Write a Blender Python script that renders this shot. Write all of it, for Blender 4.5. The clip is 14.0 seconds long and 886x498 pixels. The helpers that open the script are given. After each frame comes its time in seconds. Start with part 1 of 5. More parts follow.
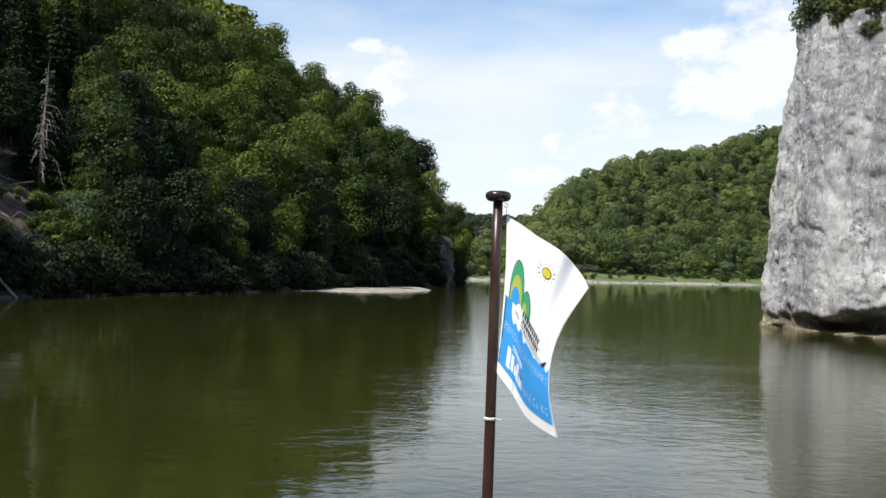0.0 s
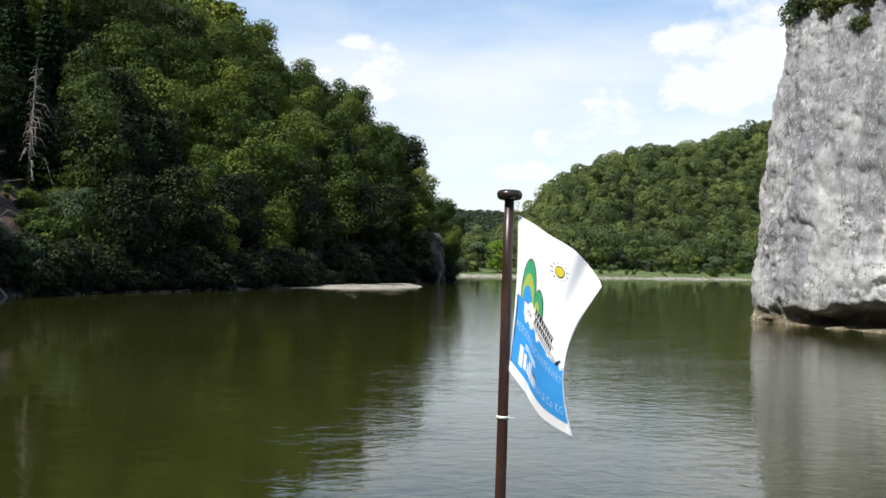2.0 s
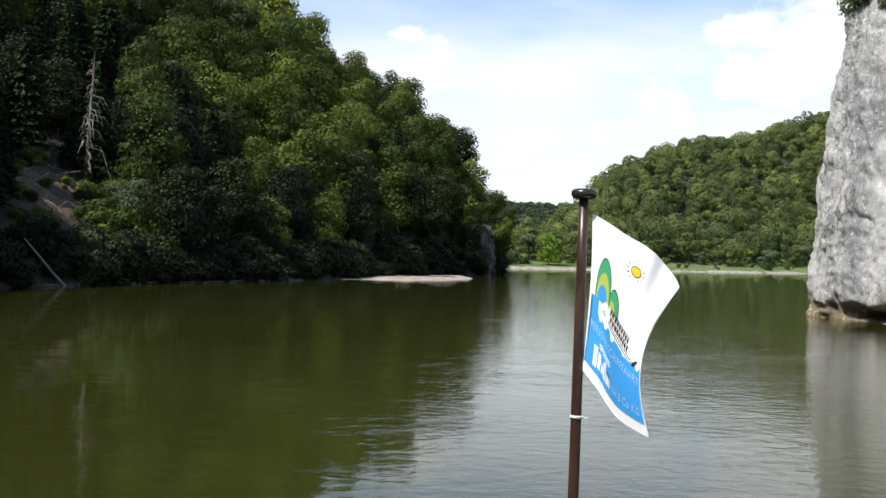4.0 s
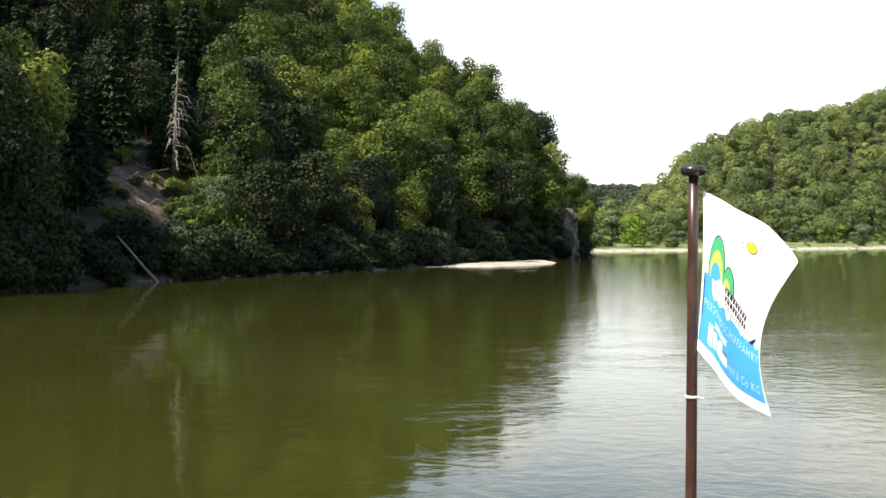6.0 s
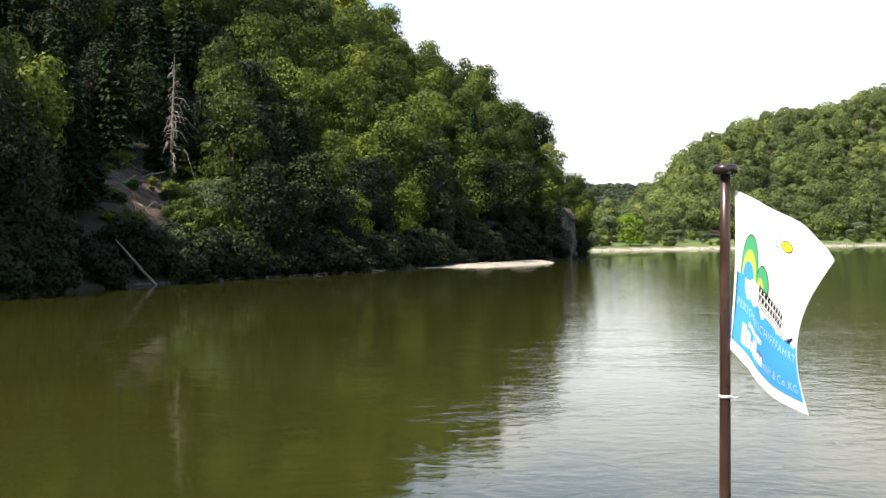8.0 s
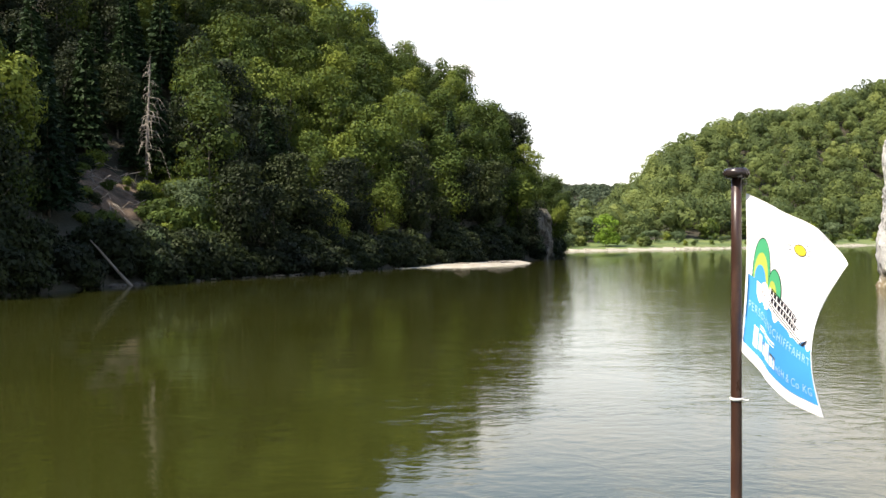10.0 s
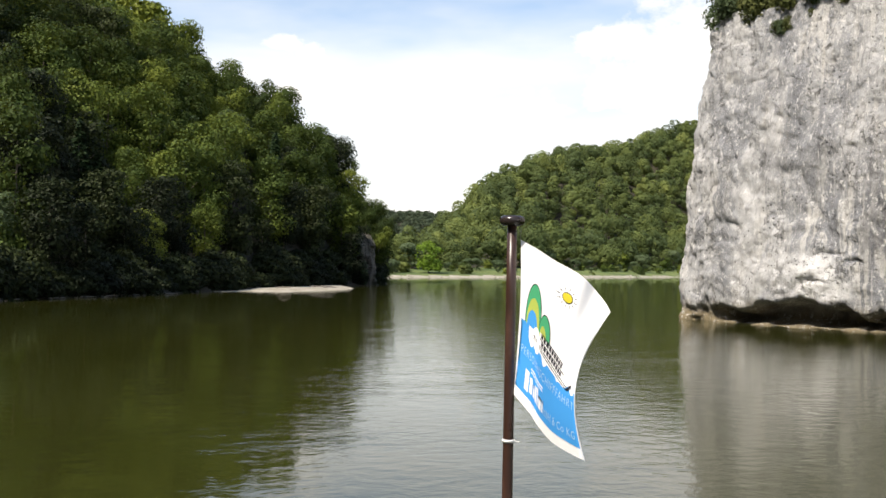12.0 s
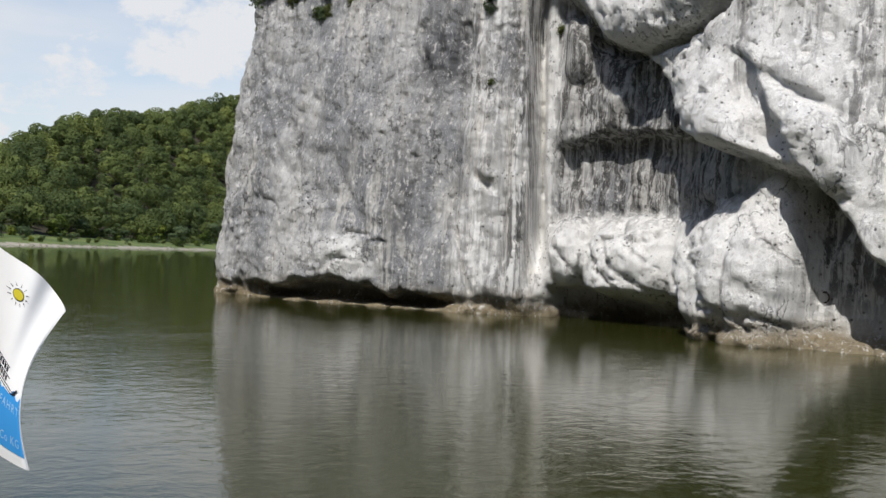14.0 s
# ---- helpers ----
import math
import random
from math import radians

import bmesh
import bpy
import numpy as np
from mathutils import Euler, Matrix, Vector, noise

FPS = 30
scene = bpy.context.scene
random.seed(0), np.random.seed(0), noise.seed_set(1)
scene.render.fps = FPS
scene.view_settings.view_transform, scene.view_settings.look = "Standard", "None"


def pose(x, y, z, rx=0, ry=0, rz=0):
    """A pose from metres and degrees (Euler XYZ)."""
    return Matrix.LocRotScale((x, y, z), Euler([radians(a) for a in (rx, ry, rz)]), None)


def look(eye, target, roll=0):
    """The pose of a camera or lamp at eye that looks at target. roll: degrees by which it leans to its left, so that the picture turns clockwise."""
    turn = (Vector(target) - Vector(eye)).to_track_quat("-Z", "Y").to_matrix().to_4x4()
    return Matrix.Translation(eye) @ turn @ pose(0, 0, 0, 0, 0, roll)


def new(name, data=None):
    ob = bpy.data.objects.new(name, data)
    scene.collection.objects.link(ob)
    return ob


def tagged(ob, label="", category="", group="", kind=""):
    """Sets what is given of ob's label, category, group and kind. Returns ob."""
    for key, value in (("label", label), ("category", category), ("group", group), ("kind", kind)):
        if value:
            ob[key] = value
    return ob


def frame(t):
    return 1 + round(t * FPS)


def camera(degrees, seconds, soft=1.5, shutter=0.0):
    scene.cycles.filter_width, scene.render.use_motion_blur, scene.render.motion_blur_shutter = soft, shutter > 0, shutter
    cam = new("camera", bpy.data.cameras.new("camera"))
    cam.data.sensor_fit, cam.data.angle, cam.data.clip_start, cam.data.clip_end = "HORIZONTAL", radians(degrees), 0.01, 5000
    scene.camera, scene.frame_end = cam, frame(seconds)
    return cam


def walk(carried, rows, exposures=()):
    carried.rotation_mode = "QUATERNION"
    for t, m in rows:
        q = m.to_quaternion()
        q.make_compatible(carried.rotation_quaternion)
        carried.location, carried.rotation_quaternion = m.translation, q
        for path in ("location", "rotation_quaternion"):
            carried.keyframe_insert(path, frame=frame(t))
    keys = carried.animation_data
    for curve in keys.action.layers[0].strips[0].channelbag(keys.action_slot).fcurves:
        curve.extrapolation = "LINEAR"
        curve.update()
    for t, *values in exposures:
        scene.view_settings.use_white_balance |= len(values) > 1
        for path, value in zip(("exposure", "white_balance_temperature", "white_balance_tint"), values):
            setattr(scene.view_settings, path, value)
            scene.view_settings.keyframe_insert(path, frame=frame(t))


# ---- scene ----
# ---- camera ----
cam = camera(46.35, 14.0)
# seconds, x, z, yaw, pitch, roll
PATH = [
    (0.0, 0.299, 4.532, -2.27, 1.20, -1.43),
    (0.5, 0.285, 4.530, -2.35, 1.20, -1.41),
    (1.0, 0.259, 4.533, -2.51, 1.20, -1.49),
    (1.5, 0.234, 4.537, -2.71, 0.95, -1.63),
    (2.0, 0.217, 4.541, -2.80, 1.00, -1.15),
    (2.5, 0.199, 4.542, -3.02, 0.93, -1.02),
    (3.0, 0.176, 4.552, -3.15, 0.98, -0.90),
    (3.5, 0.157, 4.550, -2.82, 0.95, -1.10),
    (4.0, 0.126, 4.565, -0.03, 0.49, -1.43),
    (4.2, 0.115, 4.565, 2.50, 0.15, -1.20),
    (6.3, 0.010, 4.554, 4.90, -0.40, 0.45),
    (6.5, -0.003, 4.554, 5.16, -0.46, 0.52),
    (7.0, -0.035, 4.553, 5.01, -0.44, 0.31),
    (7.5, -0.064, 4.556, 4.71, -0.34, 0.48),
    (8.0, -0.101, 4.558, 4.38, -0.27, 0.78),
    (10.5, -0.245, 4.572, 2.90, -0.27, 0.72),
    (11.0, -0.190, 4.565, 2.70, -0.39, 0.56),
    (11.5, -0.110, 4.590, 0.60, -0.74, 0.07),
    (12.0, -0.070, 4.634, -6.67, 1.09, -0.45),
    (12.5, 0.046, 4.665, -13.28, 1.54, -3.41),
    (13.0, 0.114, 4.720, -18.34, 1.95, -3.24),
    (13.5, 0.172, 4.744, -24.24, 0.72, -3.70),
    (14.0, 0.195, 4.728, -31.78, 0.20, -2.28),
]
EXPOSURES = [(0.0, 0.29, 6300, 10), (3.5, 0.33, 6300, 10), (4.2, 0.52, 6500, 10), (6.4, 1.22, 6950, 12), (7.1, 1.07, 6950, 12), (10.8, 1.09, 7050, 12), (11.4, 1.10, 7050, 12), (12.0, 0.52, 6950, 12), (13.0, 0.08, 6800, 12), (13.5, 0.0, 6550, 11), (14.0, -0.06, 6350, 11)]
walk(cam, [(t, pose(x, 0.0, z, 90 + p, r, w)) for t, x, z, w, p, r in PATH], EXPOSURES)

# ---- sky and sun ----
SUN_FROM = Vector((-0.78, -0.60, 1.36)).normalized()
sun = new("sun", bpy.data.lights.new("sun", "SUN"))
sun.data.energy, sun.data.angle, sun.data.color = 5.0, radians(0.53), (1.0, 0.95, 0.87)
sun.matrix_world = look(SUN_FROM * 100, (0, 0, 0))

world = bpy.data.worlds.new("sky")
scene.world = world
world.use_nodes = True
wt = world.node_tree
wt.nodes.clear()


def wn(kind, **values):
    n = wt.nodes.new(kind)
    for k, v in values.items():
        n.inputs[k].default_value = v
    return n


sky = wn("ShaderNodeTexSky")
sky.sky_type, sky.sun_disc = "NISHITA", False
sky.sun_elevation = math.asin(SUN_FROM.z)
sky.sun_rotation = math.atan2(SUN_FROM.x, SUN_FROM.y)
coord = wn("ShaderNodeTexCoord")


def wmath(op, a, b=None, clamp=False):
    n = wt.nodes.new("ShaderNodeMath")
    n.operation, n.use_clamp = op, clamp
    for i, v in enumerate((a, b)):
        if v is None:
            continue
        if isinstance(v, (int, float)):
            n.inputs[i].default_value = v
        else:
            wt.links.new(v, n.inputs[i])
    return n.outputs[0]


def wnoise(scale, stretch, detail, rough, shift=0.0):
    m = wn("ShaderNodeMapping")
    m.inputs["Scale"].default_value = stretch
    m.inputs["Location"].default_value = (shift, shift * 0.7, shift * 1.3)
    wt.links.new(coord.outputs["Generated"], m.inputs["Vector"])
    n = wn("ShaderNodeTexNoise", Scale=scale, Detail=detail, Roughness=rough)
    wt.links.new(m.outputs[0], n.inputs["Vector"])
    return n.outputs["Fac"]


def cloud_bank(azimuth, elevation, width, height):
    """A soft patch of sky about a direction, 1 in its middle."""
    a, e = radians(azimuth), radians(elevation)
    d = Vector((-math.sin(a) * math.cos(e), math.cos(a) * math.cos(e), math.sin(e)))
    side = Vector((math.cos(a), math.sin(a), 0))
    up = side.cross(d) * -1
    terms = []
    for axis, size in ((side, width), (up, height)):
        n = wn("ShaderNodeVectorMath")
        n.operation = "SUBTRACT"
        wt.links.new(coord.outputs["Generated"], n.inputs[0])
        n.inputs[1].default_value = d
        k = wn("ShaderNodeVectorMath")
        k.operation = "DOT_PRODUCT"
        wt.links.new(n.outputs[0], k.inputs[0])
        k.inputs[1].default_value = axis
        q = wmath("DIVIDE", k.outputs["Value"], radians(size))
        terms.append(wmath("MULTIPLY", q, q))
    r2 = wmath("ADD", terms[0], terms[1])
    return wmath("SUBTRACT", 1.0, r2, True)


cirrus = wnoise(2.6, (1.0, 1.0, 3.4), 5, 0.52)
puffs = wnoise(16.0, (1.0, 1.0, 1.5), 9, 0.62, 3.1)
sep = wn("ShaderNodeSeparateXYZ")
wt.links.new(coord.outputs["Generated"], sep.inputs[0])
low = wmath("SUBTRACT", 1.0, wmath("MULTIPLY", sep.outputs["Z"], 2.9), True)
veil = wmath("MULTIPLY", wmath("SUBTRACT", wmath("ADD", wmath("MULTIPLY", cirrus, 2.4), wmath("MULTIPLY", low, 0.95)), wmath("ADD", 1.06, wmath("MULTIPLY", wmath("SUBTRACT", sep.outputs["Z"], 0.17, True), 2.6)), True), 0.97)
banks = None
for az, el, w_, h_ in ((2.2, 10.7, 4.2, 2.4), (-18.0, 11.0, 6.0, 3.2), (-22.5, 13.6, 6.5, 4.0), (-13.5, 9.6, 3.4, 1.8),
                       (-12.0, 8.4, 4.0, 1.5), (-7.0, 5.4, 2.4, 0.9), (-9.5, 7.0, 3.0, 1.2), (-34.0, 13.4, 9.0, 3.2),
                       (-8.0, 16.2, 2.6, 1.3), (24.0, 18.0, 7.0, 3.0), (-60.0, 18.0, 12.0, 5.0), (70.0, 25.0, 16.0, 8.0)):
    b = wmath("MULTIPLY", cloud_bank(az, el, w_, h_), 1.7, True)
    banks = b if banks is None else wmath("MAXIMUM", banks, b)
cumulus = wmath("MULTIPLY", wmath("SUBTRACT", wmath("ADD", wmath("MULTIPLY", banks, 0.36), puffs), 0.66, True), 4.5, True)
cover = wmath("MAXIMUM", veil, cumulus)
b1, b2 = wn("ShaderNodeBackground", Strength=0.15), wn("ShaderNodeBackground", Strength=0.84)
b2.inputs["Color"].default_value = (0.97, 0.985, 1.0, 1)
wt.links.new(sky.outputs[0], b1.inputs["Color"])
mixw, outw = wn("ShaderNodeMixShader"), wn("ShaderNodeOutputWorld")
wt.links.new(cover, mixw.inputs[0])
wt.links.new(b1.outputs[0], mixw.inputs[1])
wt.links.new(b2.outputs[0], mixw.inputs[2])
wt.links.new(mixw.outputs[0], outw.inputs[0])


# ---- materials ----
class Mat:
    """A small builder of node materials."""

    def __init__(self, name):
        self.m = bpy.data.materials.new(name)
        self.m.use_nodes = True
        self.t = self.m.node_tree
        self.b = self.t.nodes["Principled BSDF"]
        self.out = self.t.nodes["Material Output"]
        self.pos = self.add("ShaderNodeNewGeometry").outputs["Position"]

    def add(self, kind):
        return self.t.nodes.new(kind)

    def put(self, value, socket):
        if isinstance(value, (int, float)):
            socket.default_value = value
        elif isinstance(value, tuple):
            socket.default_value = (*value, 1)[:len(socket.default_value)]
        else:
            self.t.links.new(value, socket)

    def math(self, op, a, b=0.0, clamp=False):
        n = self.add("ShaderNodeMath")
        n.operation, n.use_clamp = op, clamp
        self.put(a, n.inputs[0])
        self.put(b, n.inputs[1])
        return n.outputs[0]

    def noise(self, scale, detail=5, rough=0.55, stretch=(1, 1, 1), distort=0.0, shift=0.0):
        m = self.add("ShaderNodeMapping")
        m.inputs["Scale"].default_value = stretch
        m.inputs["Location"].default_value = (shift, shift * 1.7, shift * 0.6)
        self.put(self.pos, m.inputs["Vector"])
        n = self.add("ShaderNodeTexNoise")
        for k, v in (("Scale", scale), ("Detail", detail), ("Roughness", rough), ("Distortion", distort)):
            n.inputs[k].default_value = v
        self.put(m.outputs[0], n.inputs["Vector"])
        return n.outputs["Fac"]

    def ramp(self, value, lo, hi, a=0.0, b=1.0):
        n = self.add("ShaderNodeMapRange")
        n.clamp = True
        for i, v in enumerate((value, lo, hi, a, b)):
            self.put(v, n.inputs[i])
        return n.outputs[0]

    def mix(self, fac, a, b, mode="MIX"):
        n = self.add("ShaderNodeMix")
        n.data_type, n.blend_type = "RGBA", mode
        self.put(fac, n.inputs[0])
        self.put(a, n.inputs[6])
        self.put(b, n.inputs[7])
        return n.outputs[2]

    def bump(self, height, strength, distance, under=None):
        n = self.add("ShaderNodeBump")
        self.put(strength, n.inputs["Strength"])
        n.inputs["Distance"].default_value = distance
        self.put(height, n.inputs["Height"])
        if under is not None:
            self.put(under, n.inputs["Normal"])
        return n.outputs[0]

    def done(self, color, rough=0.6, normal=None, metal=0.0, **more):
        self.put(color, self.b.inputs["Base Color"])
        self.put(rough, self.b.inputs["Roughness"])
        self.put(metal, self.b.inputs["Metallic"])
        if normal is not None:
            self.put(normal, self.b.inputs["Normal"])
        for k, v in more.items():
            self.put(v, self.b.inputs[k.replace("_", " ")])
        return self.m


def leaf_material(name, dark, mid, light, glow=0.35, leafy=0.16):
    k = Mat(name)
    geo = k.add("ShaderNodeNewGeometry").outputs["Random Per Island"]
    info = k.add("ShaderNodeObjectInfo").outputs["Random"]
    stand = k.noise(0.045, 3, 0.6)
    tone = k.add("ShaderNodeAttribute")
    tone.attribute_name = "tone"
    v = k.math("ADD", k.math("MULTIPLY", geo, leafy), k.math("ADD", k.math("MULTIPLY", k.math("ADD", info, tone.outputs["Fac"]), 0.45), k.math("MULTIPLY", k.ramp(stand, 0.3, 0.7), 0.45)))
    col = k.mix(k.ramp(v, 0.15, 0.62), dark, k.mix(k.ramp(v, 0.55, 1.05), mid, light))
    k.done(col, 0.65, Specular_IOR_Level=0.14)
    tr = k.add("ShaderNodeBsdfTranslucent")
    k.put(k.mix(0.5, col, light), tr.inputs["Color"])
    ms = k.add("ShaderNodeMixShader")
    ms.inputs[0].default_value = glow
    k.t.links.new(k.b.outputs[0], ms.inputs[1])
    k.t.links.new(tr.outputs[0], ms.inputs[2])
    k.t.links.new(ms.outputs[0], k.out.inputs["Surface"])
    return k.m


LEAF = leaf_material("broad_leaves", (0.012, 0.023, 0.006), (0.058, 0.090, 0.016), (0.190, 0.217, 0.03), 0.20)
# darker copy of the broad leaves, with the shore's shade put into its colour
LEAF_SHADED = leaf_material("shade_dark_leaves", (0.006, 0.010, 0.004), (0.013, 0.020, 0.006), (0.036, 0.047, 0.012), 0.12)
LEAF_YELLOW = leaf_material("yellow_green_leaves", (0.12, 0.20, 0.024), (0.19, 0.28, 0.03), (0.28, 0.36, 0.05))
LEAF_GREY = leaf_material("silver_green_leaves", (0.05, 0.075, 0.035), (0.085, 0.12, 0.055), (0.14, 0.17, 0.085))
NEEDLE = leaf_material("spruce_needles", (0.008, 0.019, 0.007), (0.015, 0.032, 0.010), (0.032, 0.055, 0.015), 0.1)
# distance haze is put into this paler leaf colour
FAR_LEAF = leaf_material("hazed_far_leaves", (0.062, 0.088, 0.032), (0.122, 0.155, 0.046), (0.235, 0.26, 0.068), 0.34, 0.06)
LEDGE_LEAF = leaf_material("ledge_shrub_leaves", (0.055, 0.072, 0.022), (0.10, 0.118, 0.038), (0.17, 0.18, 0.065), 0.3)
# greyed leaf colour that carries the haze over the distant ridge
RIDGE_LEAF = leaf_material("hazed_ridge_leaves", (0.055, 0.075, 0.045), (0.075, 0.098, 0.055), (0.095, 0.12, 0.062), 0.3, 0.04)


def make_bark():
    k = Mat("bark")
    n = k.noise(6, 6, 0.6, (1, 1, 0.2))
    return k.done(k.mix(n, (0.05, 0.04, 0.03), (0.17, 0.14, 0.11)), 0.9, k.bump(n, 0.6, 0.05))


def make_dead_wood():
    k = Mat("dead_wood")
    n = k.noise(8, 6, 0.6, (1, 1, 0.15))
    return k.done(k.mix(n, (0.10, 0.085, 0.07), (0.29, 0.255, 0.215)), 0.85, k.bump(n, 0.5, 0.03))


def make_limestone():
    k = Mat("limestone")
    at = k.add("ShaderNodeAttribute")
    at.attribute_name = "lichen"
    lichen = at.outputs["Fac"]
    streak = k.noise(0.6, 8, 0.68, (1, 1, 0.16), 0.5)
    streak2 = k.noise(1.3, 7, 0.64, (1, 1, 0.075), 0.3, 7.0)
    blotch = k.noise(0.17, 7, 0.66, (1, 1, 0.6), 0.7, 3.0)
    mottle = k.noise(0.8, 8, 0.74, (1, 1, 0.7), 0.4, 13.0)
    grain = k.noise(3.4, 8, 0.7)
    fine = k.noise(10.0, 6, 0.72, (1, 1, 1), 0.0, 11.0)
    clean = k.mix(k.ramp(mottle, 0.35, 0.65), (0.82, 0.815, 0.80), (0.94, 0.935, 0.915))
    clean = k.mix(k.ramp(streak, 0.56, 0.68, 0, 0.35), clean, (0.36, 0.355, 0.345))
    och = k.add("ShaderNodeAttribute")
    och.attribute_name = "ochre"
    clean = k.mix(k.math("MULTIPLY", k.ramp(k.noise(0.62, 6, 0.62, (1, 1, 0.09), 0.4, 61.0), 0.49, 0.61, 0, 0.35), och.outputs["Fac"]), clean, (0.50, 0.415, 0.285))
    bands = k.noise(0.10, 6, 0.6, (1, 1, 0.30), 0.8, 17.0)
    grey = k.mix(k.ramp(k.math("ADD", k.math("MULTIPLY", blotch, 0.5), k.math("MULTIPLY", bands, 0.5)), 0.44, 0.54), (0.245, 0.253, 0.265), (0.52, 0.52, 0.512))
    grey = k.mix(k.ramp(mottle, 0.52, 0.64, 0, 0.45), grey, (0.16, 0.164, 0.172))
    grey = k.mix(k.ramp(streak, 0.56, 0.66, 0, 0.45), grey, (0.55, 0.545, 0.52))
    grey = k.mix(k.ramp(k.noise(0.33, 5, 0.6, (1, 1, 0.10), 0.3, 19.0), 0.58, 0.67, 0, 0.3), grey, (0.40, 0.36, 0.29))
    drip = k.math("MULTIPLY", k.ramp(k.noise(1.0, 7, 0.66, (1, 1, 0.07), 0.5, 71.0), 0.50, 0.58), k.ramp(k.noise(0.11, 4, 0.6, (1, 1, 0.5), 0.0, 73.0), 0.50, 0.62))
    grey = k.mix(k.math("MULTIPLY", drip, 0.8), grey, (0.62, 0.605, 0.565))
    base = k.mix(k.ramp(k.math("ADD", lichen, k.math("MULTIPLY", k.math("SUBTRACT", mottle, 0.5), 0.9)), 0.3, 0.7), clean, grey)
    base = k.mix(k.math("MULTIPLY", k.ramp(streak2, 0.55, 0.65, 0, 0.6), k.ramp(blotch, 0.42, 0.6)), base, (0.10, 0.098, 0.095))
    # dark vertical streaks, as strong as the mesh attribute sets them
    dark_streak = k.add("ShaderNodeAttribute")
    dark_streak.attribute_name = "dark_streak"
    base = k.mix(k.math("MULTIPLY", k.ramp(k.noise(1.9, 6, 0.62, (1, 1, 0.07), 0.5, 27.0), 0.45, 0.55, 0, 0.88), dark_streak.outputs["Fac"]), base, (0.05, 0.048, 0.046))
    base = k.mix(k.math("MULTIPLY", k.ramp(grain, 0.31, 0.40, 0.75, 0.0), k.math("ADD", 0.12, k.math("MULTIPLY", lichen, 0.8))), base, (0.085, 0.08, 0.072))
    base = k.mix(k.ramp(fine, 0.565, 0.62, 0, 0.75), base, (0.62, 0.60, 0.56))
    scar = k.add("ShaderNodeAttribute")
    scar.attribute_name = "scar"
    base = k.mix(k.math("MULTIPLY", k.ramp(k.noise(1.1, 7, 0.7, (1, 1, 0.8), 0.6, 81.0), 0.40, 0.54, 0.45, 1.0), scar.outputs["Fac"]), base, (0.095, 0.097, 0.104))
    pit = k.add("ShaderNodeTexVoronoi")
    pit.inputs["Scale"].default_value = 2.3
    pit.inputs["Randomness"].default_value = 1.0
    k.put(k.pos, pit.inputs["Vector"])
    holes = k.math("MULTIPLY", k.ramp(pit.outputs["Distance"], 0.10, 0.24, 1.0, 0.0), k.ramp(k.noise(0.5, 4, 0.6, (1, 1, 1), 0.0, 33.0), 0.42, 0.56))
    base = k.mix(k.math("MULTIPLY", holes, 0.8), base, (0.06, 0.057, 0.052))
    sep = k.add("ShaderNodeSeparateXYZ")
    k.put(k.pos, sep.inputs[0])
    z = k.math("ADD", sep.outputs["Z"], k.math("MULTIPLY", k.noise(0.7, 4, 0.6), 1.6))
    base = k.mix(k.ramp(z, 1.3, 3.0, 0.92, 0.0), base, k.mix(grain, (0.085, 0.066, 0.034), (0.37, 0.295, 0.17)))
    crack = k.add("ShaderNodeTexVoronoi")
    crack.feature = "DISTANCE_TO_EDGE"
    crack.inputs["Scale"].default_value = 0.55
    warp = k.add("ShaderNodeVectorMath")
    warp.operation = "ADD"
    sc = k.add("ShaderNodeVectorMath")
    sc.operation = "MULTIPLY"
    k.put(k.pos, sc.inputs[0])
    sc.inputs[1].default_value = (1, 1, 0.38)
    k.put(sc.outputs[0], warp.inputs[0])
    wob = k.add("ShaderNodeTexNoise")
    wob.inputs["Scale"].default_value = 0.9
    wob.inputs["Detail"].default_value = 6
    k.put(k.pos, wob.inputs["Vector"])
    wsc = k.add("ShaderNodeVectorMath")
    wsc.operation = "SCALE"
    wsc.inputs["Scale"].default_value = 2.6
    k.put(wob.outputs["Color"], wsc.inputs[0])
    k.put(wsc.outputs[0], warp.inputs[1])
    k.put(warp.outputs[0], crack.inputs["Vector"])
    rift = k.math("MULTIPLY", k.ramp(crack.outputs["Distance"], 0.0, 0.035, 1.0, 0.0), k.ramp(k.noise(0.24, 4, 0.6, (1, 1, 0.7), 0.0, 41.0), 0.50, 0.60))
    base = k.mix(k.math("MULTIPLY", rift, 0.75), base, (0.075, 0.07, 0.062))
    fleck = k.noise(2.6, 7, 0.78, (1, 1, 0.55), 0.0, 51.0)
    base = k.mix(k.ramp(fleck, 0.555, 0.61, 0, 0.75), base, (0.74, 0.73, 0.70))
    nrm = k.bump(mottle, 0.45, 0.4)
    nrm = k.bump(grain, 1.0, 0.32, nrm)
    nrm = k.bump(k.math("SUBTRACT", 1.0, rift), 0.8, 0.25, nrm)
    nrm = k.bump(fine, 0.7, 0.11, nrm)
    nrm = k.bump(k.math("SUBTRACT", 1.0, holes), 0.8, 0.2, nrm)
    return k.done(base, 0.92, nrm, Specular_IOR_Level=0.2)


def make_gravel():
    k = Mat("gravel")
    v = k.add("ShaderNodeTexVoronoi")
    v.inputs["Scale"].default_value = 2.2
    k.put(k.pos, v.inputs["Vector"])
    n = k.noise(0.25, 5, 0.6)
    c = k.mix(v.outputs["Color"], (0.22, 0.20, 0.16), (0.42, 0.385, 0.32))
    c = k.mix(k.ramp(n, 0.42, 0.62, 0, 0.75), c, (0.17, 0.155, 0.105))
    return k.done(c, 0.95, k.bump(v.outputs["Distance"], 0.8, 0.12))


